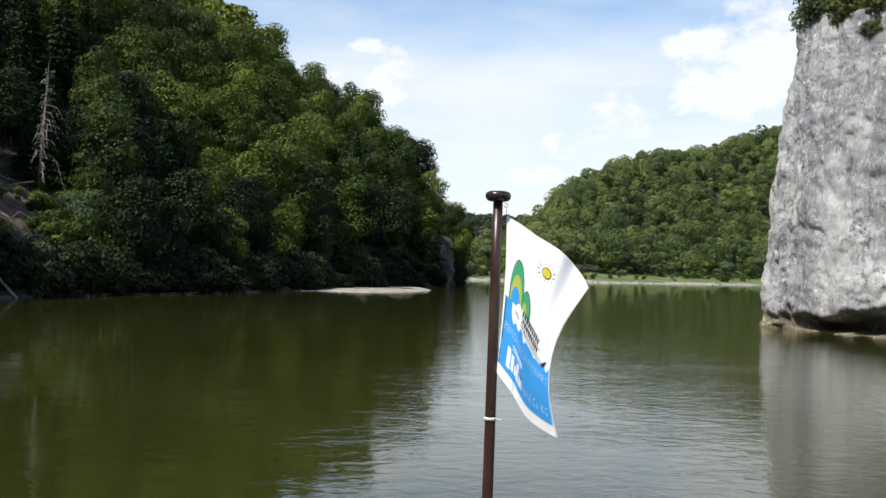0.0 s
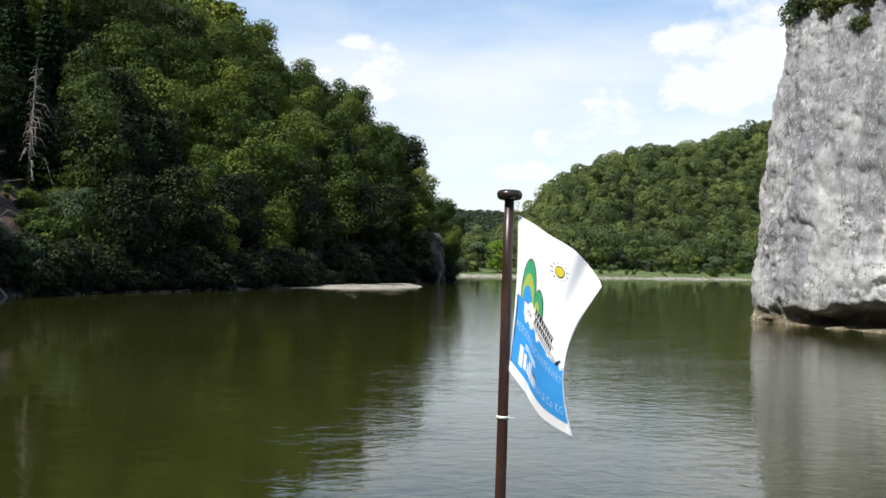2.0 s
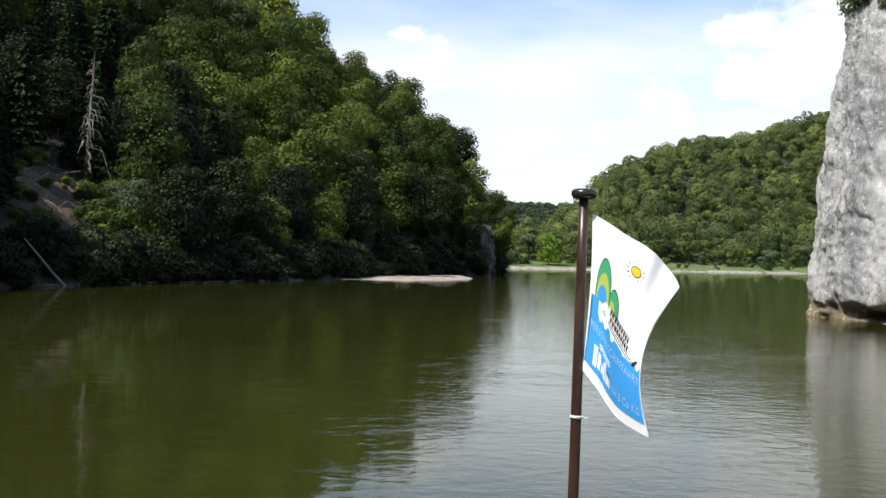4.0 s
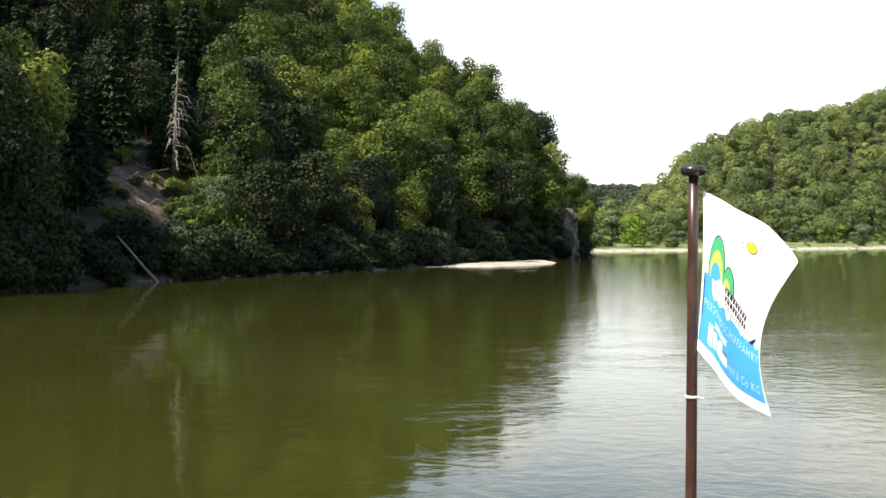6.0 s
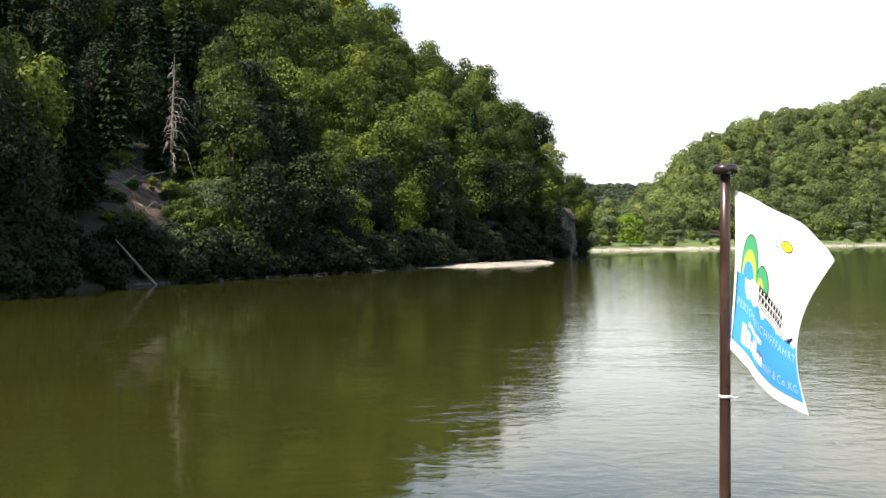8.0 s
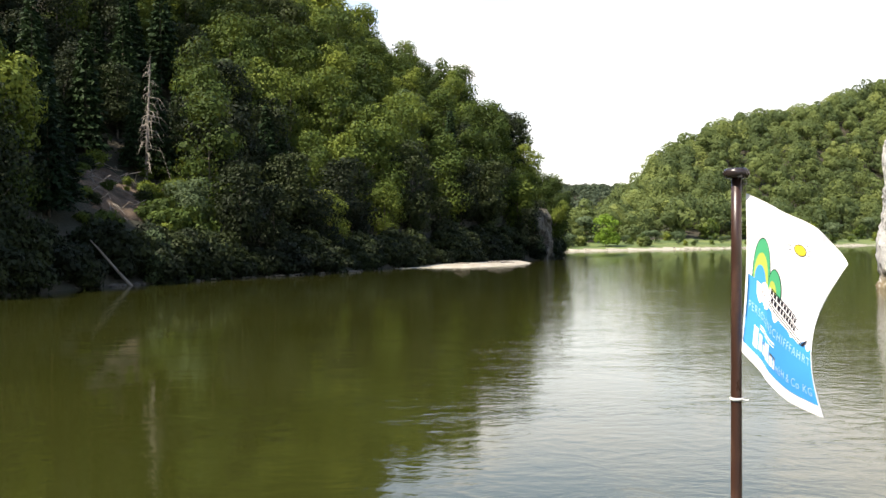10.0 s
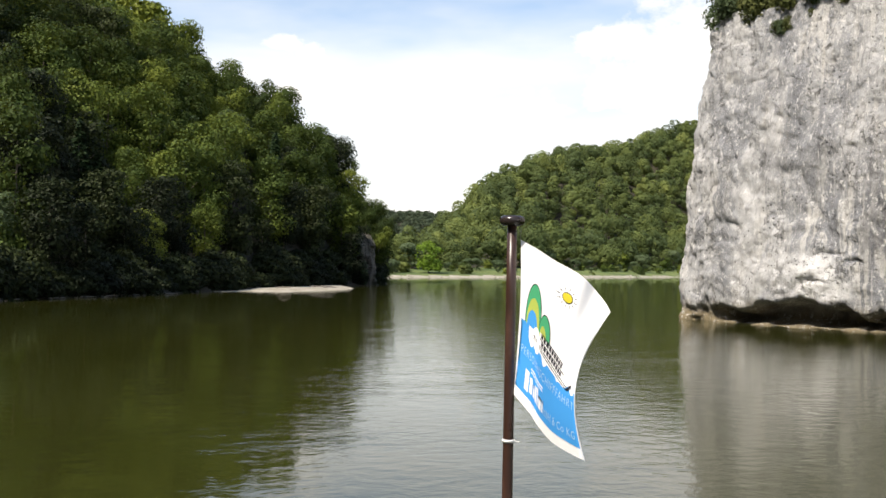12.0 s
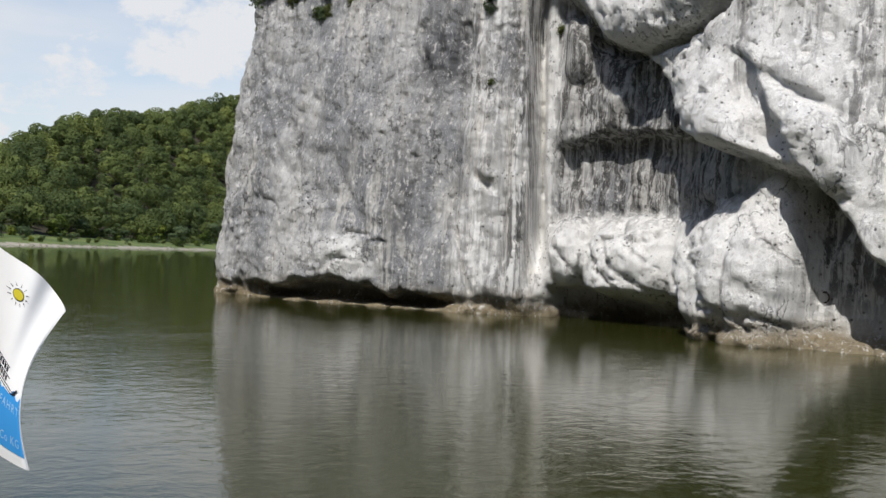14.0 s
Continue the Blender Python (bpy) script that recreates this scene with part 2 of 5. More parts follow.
def make_forest_floor():
    k = Mat("forest_floor")
    a, b = k.noise(0.12, 6, 0.6), k.noise(1.6, 6, 0.65)
    c = k.mix(k.ramp(a, 0.4, 0.62), (0.018, 0.020, 0.008), (0.034, 0.026, 0.014))
    c = k.mix(k.ramp(b, 0.5, 0.75, 0, 0.6), c, (0.055, 0.042, 0.025))
    return k.done(c, 0.95, k.bump(b, 0.7, 0.4))


def make_meadow():
    k = Mat("meadow")
    a, b = k.noise(0.05, 5, 0.6), k.noise(0.9, 6, 0.7)
    c = k.mix(k.ramp(a, 0.4, 0.62), (0.06, 0.095, 0.02), (0.12, 0.15, 0.038))
    c = k.mix(k.ramp(b, 0.5, 0.75, 0, 0.6), c, (0.045, 0.08, 0.02))
    return k.done(c, 0.95, k.bump(b, 0.8, 0.6))


def make_scree():
    k = Mat("bare_earth")
    a, b = k.noise(0.6, 6, 0.65), k.noise(5.0, 6, 0.7)
    c = k.mix(k.ramp(a, 0.35, 0.65), (0.05, 0.033, 0.02), (0.165, 0.112, 0.072))
    c = k.mix(k.ramp(b, 0.5, 0.7, 0, 0.6), c, (0.05, 0.042, 0.026))
    return k.done(c, 0.95, k.bump(b, 0.9, 0.35))


def make_water():
    k = Mat("river_water")
    patch = k.ramp(k.noise(0.035, 4, 0.55, (1, 0.45, 1), 1.2), 0.42, 0.62)
    swirl = k.ramp(k.noise(0.09, 5, 0.6, (0.5, 1.6, 1), 2.0, 5.0), 0.52, 0.68)
    long_ = k.noise(0.30, 4, 0.55, (0.85, 1.15, 1), 0.8)
    mid = k.noise(1.5, 4, 0.55, (0.9, 1.1, 1), 0.5, 2.0)
    small = k.noise(6.0, 3, 0.5, (0.9, 1.1, 1), 0.4, 4.0)
    # wind ruffles the open river; the lee of the slope lies smoother
    at = k.add("ShaderNodeSeparateXYZ")
    k.put(k.pos, at.inputs[0])
    drift = k.math("MULTIPLY", k.math("SUBTRACT", k.noise(0.05, 4, 0.6, (1, 1, 1), 0.5, 9.0), 0.5), 26.0)
    open_ = k.ramp(k.math("ADD", at.outputs["X"], drift), -9.0, 9.0)
    ruffle = k.math("ADD", k.math("ADD", k.math("MULTIPLY", patch, 0.022), k.math("MULTIPLY", swirl, 0.075)), k.math("MULTIPLY", open_, 0.055))
    n1 = k.bump(long_, 0.034, 0.40)
    n2 = k.bump(mid, k.math("ADD", 0.009, ruffle), 0.26, n1)
    n3 = k.bump(small, k.math("ADD", 0.005, k.math("MULTIPLY", ruffle, 0.6)), 0.07, n2)
    murk = k.mix(k.ramp(k.noise(0.02, 3, 0.5), 0.35, 0.65), (0.022, 0.025, 0.0045), (0.031, 0.033, 0.007))
    # thin lines of foam drift on the slow water
    foam = k.math("MULTIPLY", k.ramp(k.noise(0.34, 6, 0.62, (0.32, 1.5, 1), 1.6, 31.0), 0.68, 0.75, 0.0, 0.55), k.ramp(k.noise(2.6, 5, 0.7, (1, 1, 1), 0.0, 37.0), 0.42, 0.60))
    murk = k.mix(foam, murk, (0.22, 0.225, 0.18))
    return k.done(murk, 0.015, n3, IOR=1.333, Specular_IOR_Level=0.45)


def make_paint(name, color, rough=0.4, vary=0.35, **more):
    k = Mat(name)
    n = k.noise(30, 5, 0.6)
    dark = tuple(c * (1 - vary) for c in color)
    return k.done(k.mix(n, dark, color), rough, k.bump(n, 0.15, 0.003), **more)


def make_pole_paint():
    k = Mat("dark_varnished_wood")
    n = k.noise(35, 6, 0.6, (1, 1, 0.06))
    w = k.noise(6, 5, 0.65, (1, 1, 0.4), 0.0, 4.0)
    c = k.mix(n, (0.018, 0.010, 0.008), (0.06, 0.026, 0.017))
    c = k.mix(k.ramp(w, 0.56, 0.7, 0, 0.6), c, (0.12, 0.06, 0.04))
    return k.done(c, k.ramp(w, 0.3, 0.7, 0.22, 0.45), k.bump(n, 0.2, 0.002))


def cloth_material(name, color, glow=0.4):
    k = Mat(name)
    weave = k.noise(420, 2, 0.5)
    soft = k.noise(9, 5, 0.6)
    dark = tuple(c * 0.9 for c in color)
    c = k.mix(soft, dark, color)
    k.done(c, 0.85, k.bump(weave, 0.2, 0.001), Specular_IOR_Level=0.15)
    tr = k.add("ShaderNodeBsdfTranslucent")
    k.put(c, tr.inputs["Color"])
    ms = k.add("ShaderNodeMixShader")
    ms.inputs[0].default_value = glow
    k.t.links.new(k.b.outputs[0], ms.inputs[1])
    k.t.links.new(tr.outputs[0], ms.inputs[2])
    k.t.links.new(ms.outputs[0], k.out.inputs["Surface"])
    return k.m


BARK, DEAD_WOOD, LIMESTONE, GRAVEL = make_bark(), make_dead_wood(), make_limestone(), make_gravel()
FLOOR, MEADOW, SCREE, WATER = make_forest_floor(), make_meadow(), make_scree(), make_water()
POLE = make_pole_paint()


def make_wet_stone():
    k = Mat("wet_stone")
    n = k.noise(3, 6, 0.65)
    return k.done(k.mix(n, (0.022, 0.020, 0.015), (0.085, 0.075, 0.058)), 0.7, k.bump(n, 0.6, 0.08))


WET_STONE = make_wet_stone()


def make_outcrop():
    k = Mat("brown_grey_rock")
    a, b = k.noise(0.35, 7, 0.65, (1, 1, 0.6), 0.5), k.noise(2.2, 7, 0.7)
    c = k.mix(k.ramp(a, 0.38, 0.62), (0.055, 0.05, 0.038), (0.17, 0.148, 0.115))
    c = k.mix(k.ramp(k.noise(0.5, 5, 0.6, (1, 1, 0.2), 0.3, 5.0), 0.5, 0.6, 0, 0.7), c, (0.05, 0.052, 0.03))
    return k.done(c, 0.95, k.bump(b, 0.9, 0.5))


OUTCROP = make_outcrop()
KNOB = make_paint("black_knob", (0.03, 0.022, 0.02), 0.25)
RUST = make_paint("rusty_iron", (0.09, 0.05, 0.035), 0.7, 0.5)
TIE = make_paint("white_plastic", (0.75, 0.75, 0.72), 0.4, 0.1)
WIRE = make_paint("steel_wire", (0.3, 0.29, 0.27), 0.35, 0.3, metal=1.0)
CLOTH = cloth_material("white_flag_cloth", (0.96, 0.965, 0.97), 0.22)
BLUE = cloth_material("blue_print", (0.06, 0.36, 0.82), 0.2)
GREEN = cloth_material("green_print", (0.07, 0.42, 0.20), 0.2)
LIME = cloth_material("lime_print", (0.62, 0.70, 0.15))
INK = cloth_material("black_print", (0.02, 0.02, 0.03), 0.15)
SUN_PRINT = cloth_material("yellow_print", (0.86, 0.74, 0.06))
PALE = cloth_material("pale_blue_print", (0.5, 0.74, 0.9))


# ---- mesh helpers ----
def hash3(ix, iy, iz):
    n = (ix * 374761393 + iy * 668265263 + iz * 2147483647 + 1013904223) & 0xFFFFFFFF
    n = ((n ^ (n >> 13)) * 1274126177) & 0xFFFFFFFF
    n = ((n ^ (n >> 16)) * 2246822519) & 0xFFFFFFFF
    return ((n ^ (n >> 15)) & 0xFFFF) / 65535.0


def vnoise(x, y, z=0.0):
    """Smooth value noise in -1 to 1 on arrays."""
    x, y, z = np.broadcast_arrays(np.asarray(x, float), np.asarray(y, float), np.asarray(z, float))
    fx, fy, fz = np.floor(x), np.floor(y), np.floor(z)
    u, v, w = x - fx, y - fy, z - fz
    u, v, w = (q * q * (3 - 2 * q) for q in (u, v, w))
    ix, iy, iz = (q.astype(np.int64) for q in (fx, fy, fz))
    r = 0.0
    for a in (0, 1):
        for b in (0, 1):
            for c in (0, 1):
                k = (u if a else 1 - u) * (v if b else 1 - v) * (w if c else 1 - w)
                r = r + k * hash3(ix + a, iy + b, iz + c)
    return r * 2 - 1


def fbm(x, y, z=0.0, octaves=4, gain=0.5):
    s, a, f_ = 0.0, 1.0, 1.0
    for i in range(octaves):
        s = s + a * vnoise(np.asarray(x) * f_ + 17.3 * i, np.asarray(y) * f_ - 9.1 * i, np.asarray(z) * f_ + 5.7 * i)
        a, f_ = a * gain, f_ * 2.03
    return s


def smooth(x, a, b):
    q = np.clip((np.asarray(x, float) - a) / (b - a), 0, 1)
    return q * q * (3 - 2 * q)


def raw_mesh(name, verts, faces, mats, shade=False, index=None):
    me = bpy.data.meshes.new(name)
    verts, faces = np.asarray(verts, np.float32), np.asarray(faces, np.int32)
    n, k = faces.shape
    me.vertices.add(len(verts))
    me.vertices.foreach_set("co", verts.ravel())
    me.loops.add(n * k)
    me.loops.foreach_set("vertex_index", faces.ravel())
    me.polygons.add(n)
    me.polygons.foreach_set("loop_start", np.arange(0, n * k, k, dtype=np.int32))
    me.polygons.foreach_set("use_smooth", np.full(n, shade))
    for m in (mats if isinstance(mats, (list, tuple)) else [mats]):
        me.materials.append(m)
    if index is not None:
        me.polygons.foreach_set("material_index", np.asarray(index, np.int32))
    me.update(calc_edges=True)
    return me


def grid_faces(rows, cols, wrap=False):
    r, c = np.meshgrid(np.arange(rows - 1), np.arange(cols if wrap else cols - 1), indexing="ij")
    a = r * cols + c
    b = r * cols + (c + 1) % cols
    return np.stack([a, b, b + cols, a + cols], -1).reshape(-1, 4)


def empty(name, m=None):
    ob = new(name)
    ob.empty_display_size = 0.3
    if m is not None:
        ob.matrix_world = m
    return ob


def part(name, data, material, parent, label=""):
    """One mesh object under a thing or a part; data is a bmesh or a mesh."""
    if isinstance(data, bmesh.types.BMesh):
        me = bpy.data.meshes.new(name)
        data.to_mesh(me)
        data.free()
    else:
        me = data
    if material is not None and not me.materials:
        me.materials.append(material)
    ob = new(name, me)
    ob.parent = parent
    return tagged(ob, label)


def tube(path, radii, sides=8, cap=True):
    """Rings swept along a path of points: vertices and quads as arrays, ends closed by small rings."""
    path = [Vector(p) for p in path]
    vs = []
    for i, p in enumerate(path):
        d = (path[min(i + 1, len(path) - 1)] - path[max(i - 1, 0)]).normalized()
        a = d.orthogonal().normalized() if abs(d.z) < 0.98 else Vector((1, 0, 0))
        a = (a - d * a.dot(d)).normalized()
        b = d.cross(a)
        for j in range(sides):
            q = 2 * math.pi * j / sides
            vs.append(p + (a * math.cos(q) + b * math.sin(q)) * radii[i])
    fs = grid_faces(len(path), sides, True)
    v = np.array([tuple(q) for q in vs])
    return v, fs


def join(pieces):
    vs, fs, n = [], [], 0
    for v, f_ in pieces:
        vs.append(v)
        fs.append(np.asarray(f_) + n)
        n += len(v)
    return np.concatenate(vs), np.concatenate(fs)


# ---- ground ----
FOOT_Y = (-900, -300, 0, 90, 110, 128, 146, 166, 194, 225, 260, 285, 310, 330, 350, 380, 430, 520, 700, 1200)
FOOT_X = (-90, -66, -54, -51, -49, -46, -38.5, -30, -21.5, -10, 4.8, 14.8, 18.5, 17, 4, -36, -110, -220, -400, -900)
BANK_X = (-900, -200, -60, 5, 33, 110, 200, 300, 420, 700, 1500, 4000)
BANK_Y = (700, 470, 480, 505, 528, 562, 640, 735, 830, 1050, 1600, 3200)
CLIFF_PLAN = ((140, 124), (80, 117), (52, 110), (39, 103), (35, 98.5), (34, 95.5), (36, 88.5), (38.8, 81), (41.5, 75.5),
              (44.5, 70.5), (47, 67.3), (49.3, 65.3), (50.8, 64.0), (52.6, 61.0), (52.6, 56.5), (51.2, 51.5), (48.8, 46.5),
              (48, 43), (49, 39), (50.3, 36), (52, 28), (55, 15), (60, -10), (70, -60), (95, -150))
CLIFF_Y = [p[1] for p in CLIFF_PLAN][::-1]
CLIFF_X = [p[0] for p in CLIFF_PLAN][::-1]


def far_bank(x, y):
    """Metres inland from the far shore."""
    return (y - np.interp(x, BANK_X, BANK_Y)) * 0.78


def left_in(x, y):
    return np.interp(y, FOOT_Y, FOOT_X) - x


def ground_height(x, y):
    x, y = np.asarray(x, float), np.asarray(y, float)
    h = np.full(np.broadcast(x, y).shape, -3.0)
    # wooded slope over the near shore
    d = left_in(x, y) * 0.88
    # the near end, out of view, is steepened to throw shade on the slope
    ka = np.interp(y, (60, 100, 118, 150, 165, 215, 260, 300, 340, 380), (1.8, 1.7, 1.1, 0.64, 0.62, 1.0, 1.6, 2.2, 2.0, 0.8))
    kb = np.interp(y, (60, 100, 118, 150, 165, 215, 260, 300, 340, 380), (2.0, 1.8, 1.3, 0.82, 0.80, 1.0, 0.95, 0.80, 0.75, 0.6))
    hill = np.where(d < 0, d * 0.35, 0.8 * smooth(d, 0, 2) + ka * np.clip(d - 1, 0, 10) + kb * np.clip(d - 11, 0, 57) + 0.45 * np.clip(d - 68, 0, 90))
    hill = hill + smooth(d, 3, 20) * 2.5 * fbm(x * 0.03, y * 0.03)
    fade = 1 - smooth(y, 340, 470)
    hill = np.where(d > 0, hill * fade + (1 - fade) * np.minimum(hill, 6), hill)
    h = np.maximum(h, np.clip(hill, -3, 400))
    # far shore and its hill
    e = far_bank(x, y)
    u = x / np.maximum(y, 1)
    crest = np.interp(u, (0.0, 0.06, 0.095, 0.125, 0.16, 0.194, 0.215, 0.306, 0.38, 0.46, 0.7, 1.2), (4, 4, 8, 25, 57, 78, 91, 118, 154, 194, 240, 270))
    bank = np.where(e < 0, e * 0.3, 1.5 * smooth(e, -1, 12) + 0.09 * np.clip(e - 14, 0, 46))
    far = bank + crest * smooth(e, 42, 240) + smooth(e, 50, 120) * 4 * fbm(x * 0.012, y * 0.012)
    h = np.maximum(h, np.clip(far, -3, 400))
    # distant ridge
    h = np.maximum(h, (78 + 14 * fbm(x * 0.0022, 0.3, 0, 3)) * smooth(y, 1250, 1620) - 3 * (y < 1250))
    # high ground behind the cliff
    inx = np.minimum(x - np.interp(y, CLIFF_Y, CLIFF_X), (118 + 0.08 * x - y))
    rock = np.clip((inx - 11) * 4.0, -3, 40) + 0.35 * np.clip(inx - 21, 0, 200)
    h = np.maximum(h, np.where(y < 200, rock, -3))
    # land behind the viewer
    h = np.maximum(h, 60 * smooth(-y, 500, 900) - 3)
    return h


def build_ground():
    def axis(spans):
        out = []
        for a, b, step in spans:
            out += list(np.arange(a, b, step))
        return np.array(out + [spans[-1][1]], float)

    xs = axis(((-4500, -900, 300), (-900, -260, 40), (-260, -100, 8), (-100, 120, 4), (120, 460, 6), (460, 900, 40), (900, 4500, 300)))
    ys = axis(((-4500, -900, 300), (-900, -60, 40), (-60, 400, 4), (400, 860, 5), (860, 1700, 30), (1700, 4800, 300)))
    gx, gy = np.meshgrid(xs, ys)
    gz = ground_height(gx, gy)
    v = np.stack([gx, gy, gz], -1).reshape(-1, 3)
    f_ = grid_faces(len(ys), len(xs))
    c = v[f_].mean(1)
    e, d = far_bank(c[:, 0], c[:, 1]), left_in(c[:, 0], c[:, 1])
    idx = np.zeros(len(f_), int)
    idx[(e > 3) & (e < 56 + 8 * fbm(c[:, 0] * 0.02, c[:, 1] * 0.02)) & (c[:, 1] > 450)] = 1
    idx[(e > -12) & (e <= 7 + 3 * fbm(c[:, 0] * 0.05, c[:, 1] * 0.05, 2.0)) & (c[:, 1] > 450)] = 2
    me = raw_mesh("ground", v, f_, [FLOOR, MEADOW, GRAVEL], True, idx)
    tagged(new("ground", me), "wooded slopes and gravel banks along a river gorge", "ground", kind="structure")
    wx, wy = axis(((-4500, 4500, 500),)), axis(((-4500, 4800, 500),))
    gx, gy = np.meshgrid(wx, wy)
    v = np.stack([gx, gy, 0 * gx], -1).reshape(-1, 3)
    tagged(new("water", raw_mesh("water", v, grid_faces(len(wy), len(wx)), WATER)), "murky green river water with gentle ripples", "river", kind="structure")


build_ground()


# ---- cliff ----
def ledge_height(s):
    """The planted ledge that tops the face climbs away from the corner."""
    return 28.7 + 5.5 * smooth(s, 128, 140)


def build_cliff():
    plan = np.array(CLIFF_PLAN, float)
    arc = np.concatenate([[0], np.cumsum(np.hypot(*np.diff(plan, axis=0).T))])
    s = np.concatenate([np.arange(0, 92, 4), np.arange(92, 108, 0.8), np.arange(108, 186, 0.26), np.arange(186, 205, 1.0), np.arange(205, arc[-1], 6)])
    # round the plan's corners a little
    fine_s = np.arange(0, arc[-1], 0.25)
    px, py = np.interp(fine_s, arc, plan[:, 0]), np.interp(fine_s, arc, plan[:, 1])
    ker = np.hanning(17) / np.hanning(17).sum()
    pad = lambda q: np.convolve(np.pad(q, 8, mode="edge"), ker, "valid")
    px, py = pad(px), pad(py)
    nx, ny = np.gradient(py, fine_s), -np.gradient(px, fine_s)
    ker2 = np.hanning(41) / np.hanning(41).sum()
    nx, ny = (np.convolve(np.pad(q, 20, mode="edge"), ker2, "valid") for q in (nx, ny))
    ln = np.hypot(nx, ny)
    X, Y, NX, NY = (np.interp(s, fine_s, q) for q in (px, py, nx / ln, ny / ln))
    z = np.concatenate([np.arange(-2.5, 0, 0.5), np.arange(0, 34, 0.22), np.arange(34, 44, 0.7)])
    along_plan, Z = np.meshgrid(s, z)
    # the flaws crowd a little before the alcove and spread within it
    S = along_plan + 2.4 * smooth(along_plan, 126, 143) * (1 - smooth(along_plan, 151, 166))
    o = -0.09 * Z - 0.06 * np.clip(Z - 14, 0, 99)
    # large lumps, flutes and pits
    o = o + 0.42 * fbm(S * 0.12, Z * 0.10, 1.0, 3) + 0.20 * fbm(S * 0.33, Z * 0.26, 2.0, 4, 0.6) + 0.15 * fbm(S * 0.75, Z * 0.07, 4.0, 4) + 0.075 * fbm(S * 1.1, Z * 0.9, 8.0, 4, 0.6)
    pits = fbm(S * 1.3, Z * 1.5, 12.0, 3)
    o = o - 0.18 * smooth(pits, 0.6, 0.9)
    o = o - 0.08 * smooth(fbm(S * 2.1, Z * 1.9, 15.0, 2), 0.45, 0.8)
    billow = np.abs(fbm(S * 0.42, Z * 0.36, 71.0, 4, 0.55))
    o = o + 0.26 * billow + 0.34 * fbm(S * 0.32, Z * 0.33, 77.0, 4, 0.6) * smooth(S, 105, 109) * (1 - smooth(S, 114, 118))
    o = o - 0.22 * np.exp(-(vnoise(S * 0.22 + 0.10 * Z, Z * 0.16, 83.0) / 0.05) ** 2) * smooth(vnoise(S * 0.1, Z * 0.1, 85.0), 0.0, 0.4)
    # runnels down the face
    run = vnoise(S * 0.55 + 0.06 * Z, Z * 0.045, 151.0)
    o = o - 0.14 * np.exp(-(run / 0.06) ** 2) * smooth(vnoise(S * 0.08, Z * 0.08, 153.0), -0.2, 0.3)
    # pock-marked strip by the corner
    o = o - 0.5 * smooth(fbm(S * 1.6, Z * 1.1, 21.0, 2), 0.35, 0.8) * smooth(S, 111, 114) * (1 - smooth(S, 117, 120)) * (1 - smooth(Z, 7, 13))
    # hollow worn at the water line, with a ledge below it
    roof = 1.05 + 0.95 * np.exp(-((S - 129) / 7.5) ** 2) + 0.5 * fbm(S * 0.45, 0.0, 2.0, 4)
    along = smooth(S, 116.5, 120) * (1 - smooth(S, 138, 145))
    o = o - 3.6 * along * (1 - smooth(Z, roof - 0.5, roof + 0.15)) * smooth(Z, -0.15, 0.35)
    o = o - 0.35 * (1 - smooth(Z, 1.0, 1.6)) * smooth(S, 100, 108) + (0.5 + 0.7 * fbm(S * 0.5, 0.0, 14.0, 4)) * smooth(S, 110, 119) * (1 - smooth(Z, 0.2 + 0.3 * fbm(S * 0.7, 0.0, 15.0, 3), 0.8))
    # bulging brow over the hollow
    o = o + 0.8 * np.exp(-((S - 130) / 5) ** 2 - ((Z - 4.4) / 1.9) ** 2)
    for cs, cz, w_, t_ in ((131.5, 6.1, 1.9, 0.16), (130.0, 3.9, 1.5, 0.14), (134.4, 5.5, 1.2, 0.12)):
        o = o - 0.5 * np.exp(-((S - cs) / w_) ** 4 - ((Z - cz - 0.25 * np.cos((S - cs) / w_ * 1.5) + 0.2) / t_) ** 2)
    # dark broken patch high on the face
    o = o - 0.55 * smooth(fbm(S * 0.7, Z * 0.6, 31.0, 4), -0.3, 0.6) * np.exp(-((S - 140) / 4.2) ** 2 - ((Z - 21.5) / 3.4) ** 2)
    # slanting rift and pillars
    rift = S - (143.6 + 0.32 * (5.5 - Z))
    o = o - 0.7 * np.exp(-(rift / 0.22) ** 2) * smooth(Z, 1.2, 2.0) * (1 - smooth(Z, 6, 7))
    o = o + 0.55 * smooth(S, 142.5, 144.5) * (1 - smooth(S, 148.6, 149.3)) * smooth(Z, 0, 2)
    o = o - 0.6 * np.exp(-((S - 146.6) / 0.3) ** 2 - ((Z - 6.4) / 2.2) ** 4) - 0.45 * np.exp(-((S - 145.4) / 0.9) ** 2 - ((Z - 10.5 + 0.5 * (S - 145.4)) / 0.35) ** 2)
    o = o - 1.9 * np.exp(-((S - 149.7 + 0.06 * (Z - 10)) / 0.42) ** 2) * smooth(Z, 4.5, 7)
    # fluted pillars beside the alcove
    strip = smooth(S, 141.5, 143.5) * (1 - smooth(S, 149.0, 149.8))
    warp = S + 0.35 * fbm(S * 0.2, Z * 0.22, 111.0, 3)
    o = o + strip * (0.42 * np.abs(vnoise(warp * 0.85, Z * 0.05, 113.0)) + 0.20 * np.abs(vnoise(warp * 2.1, Z * 0.12, 117.0)))
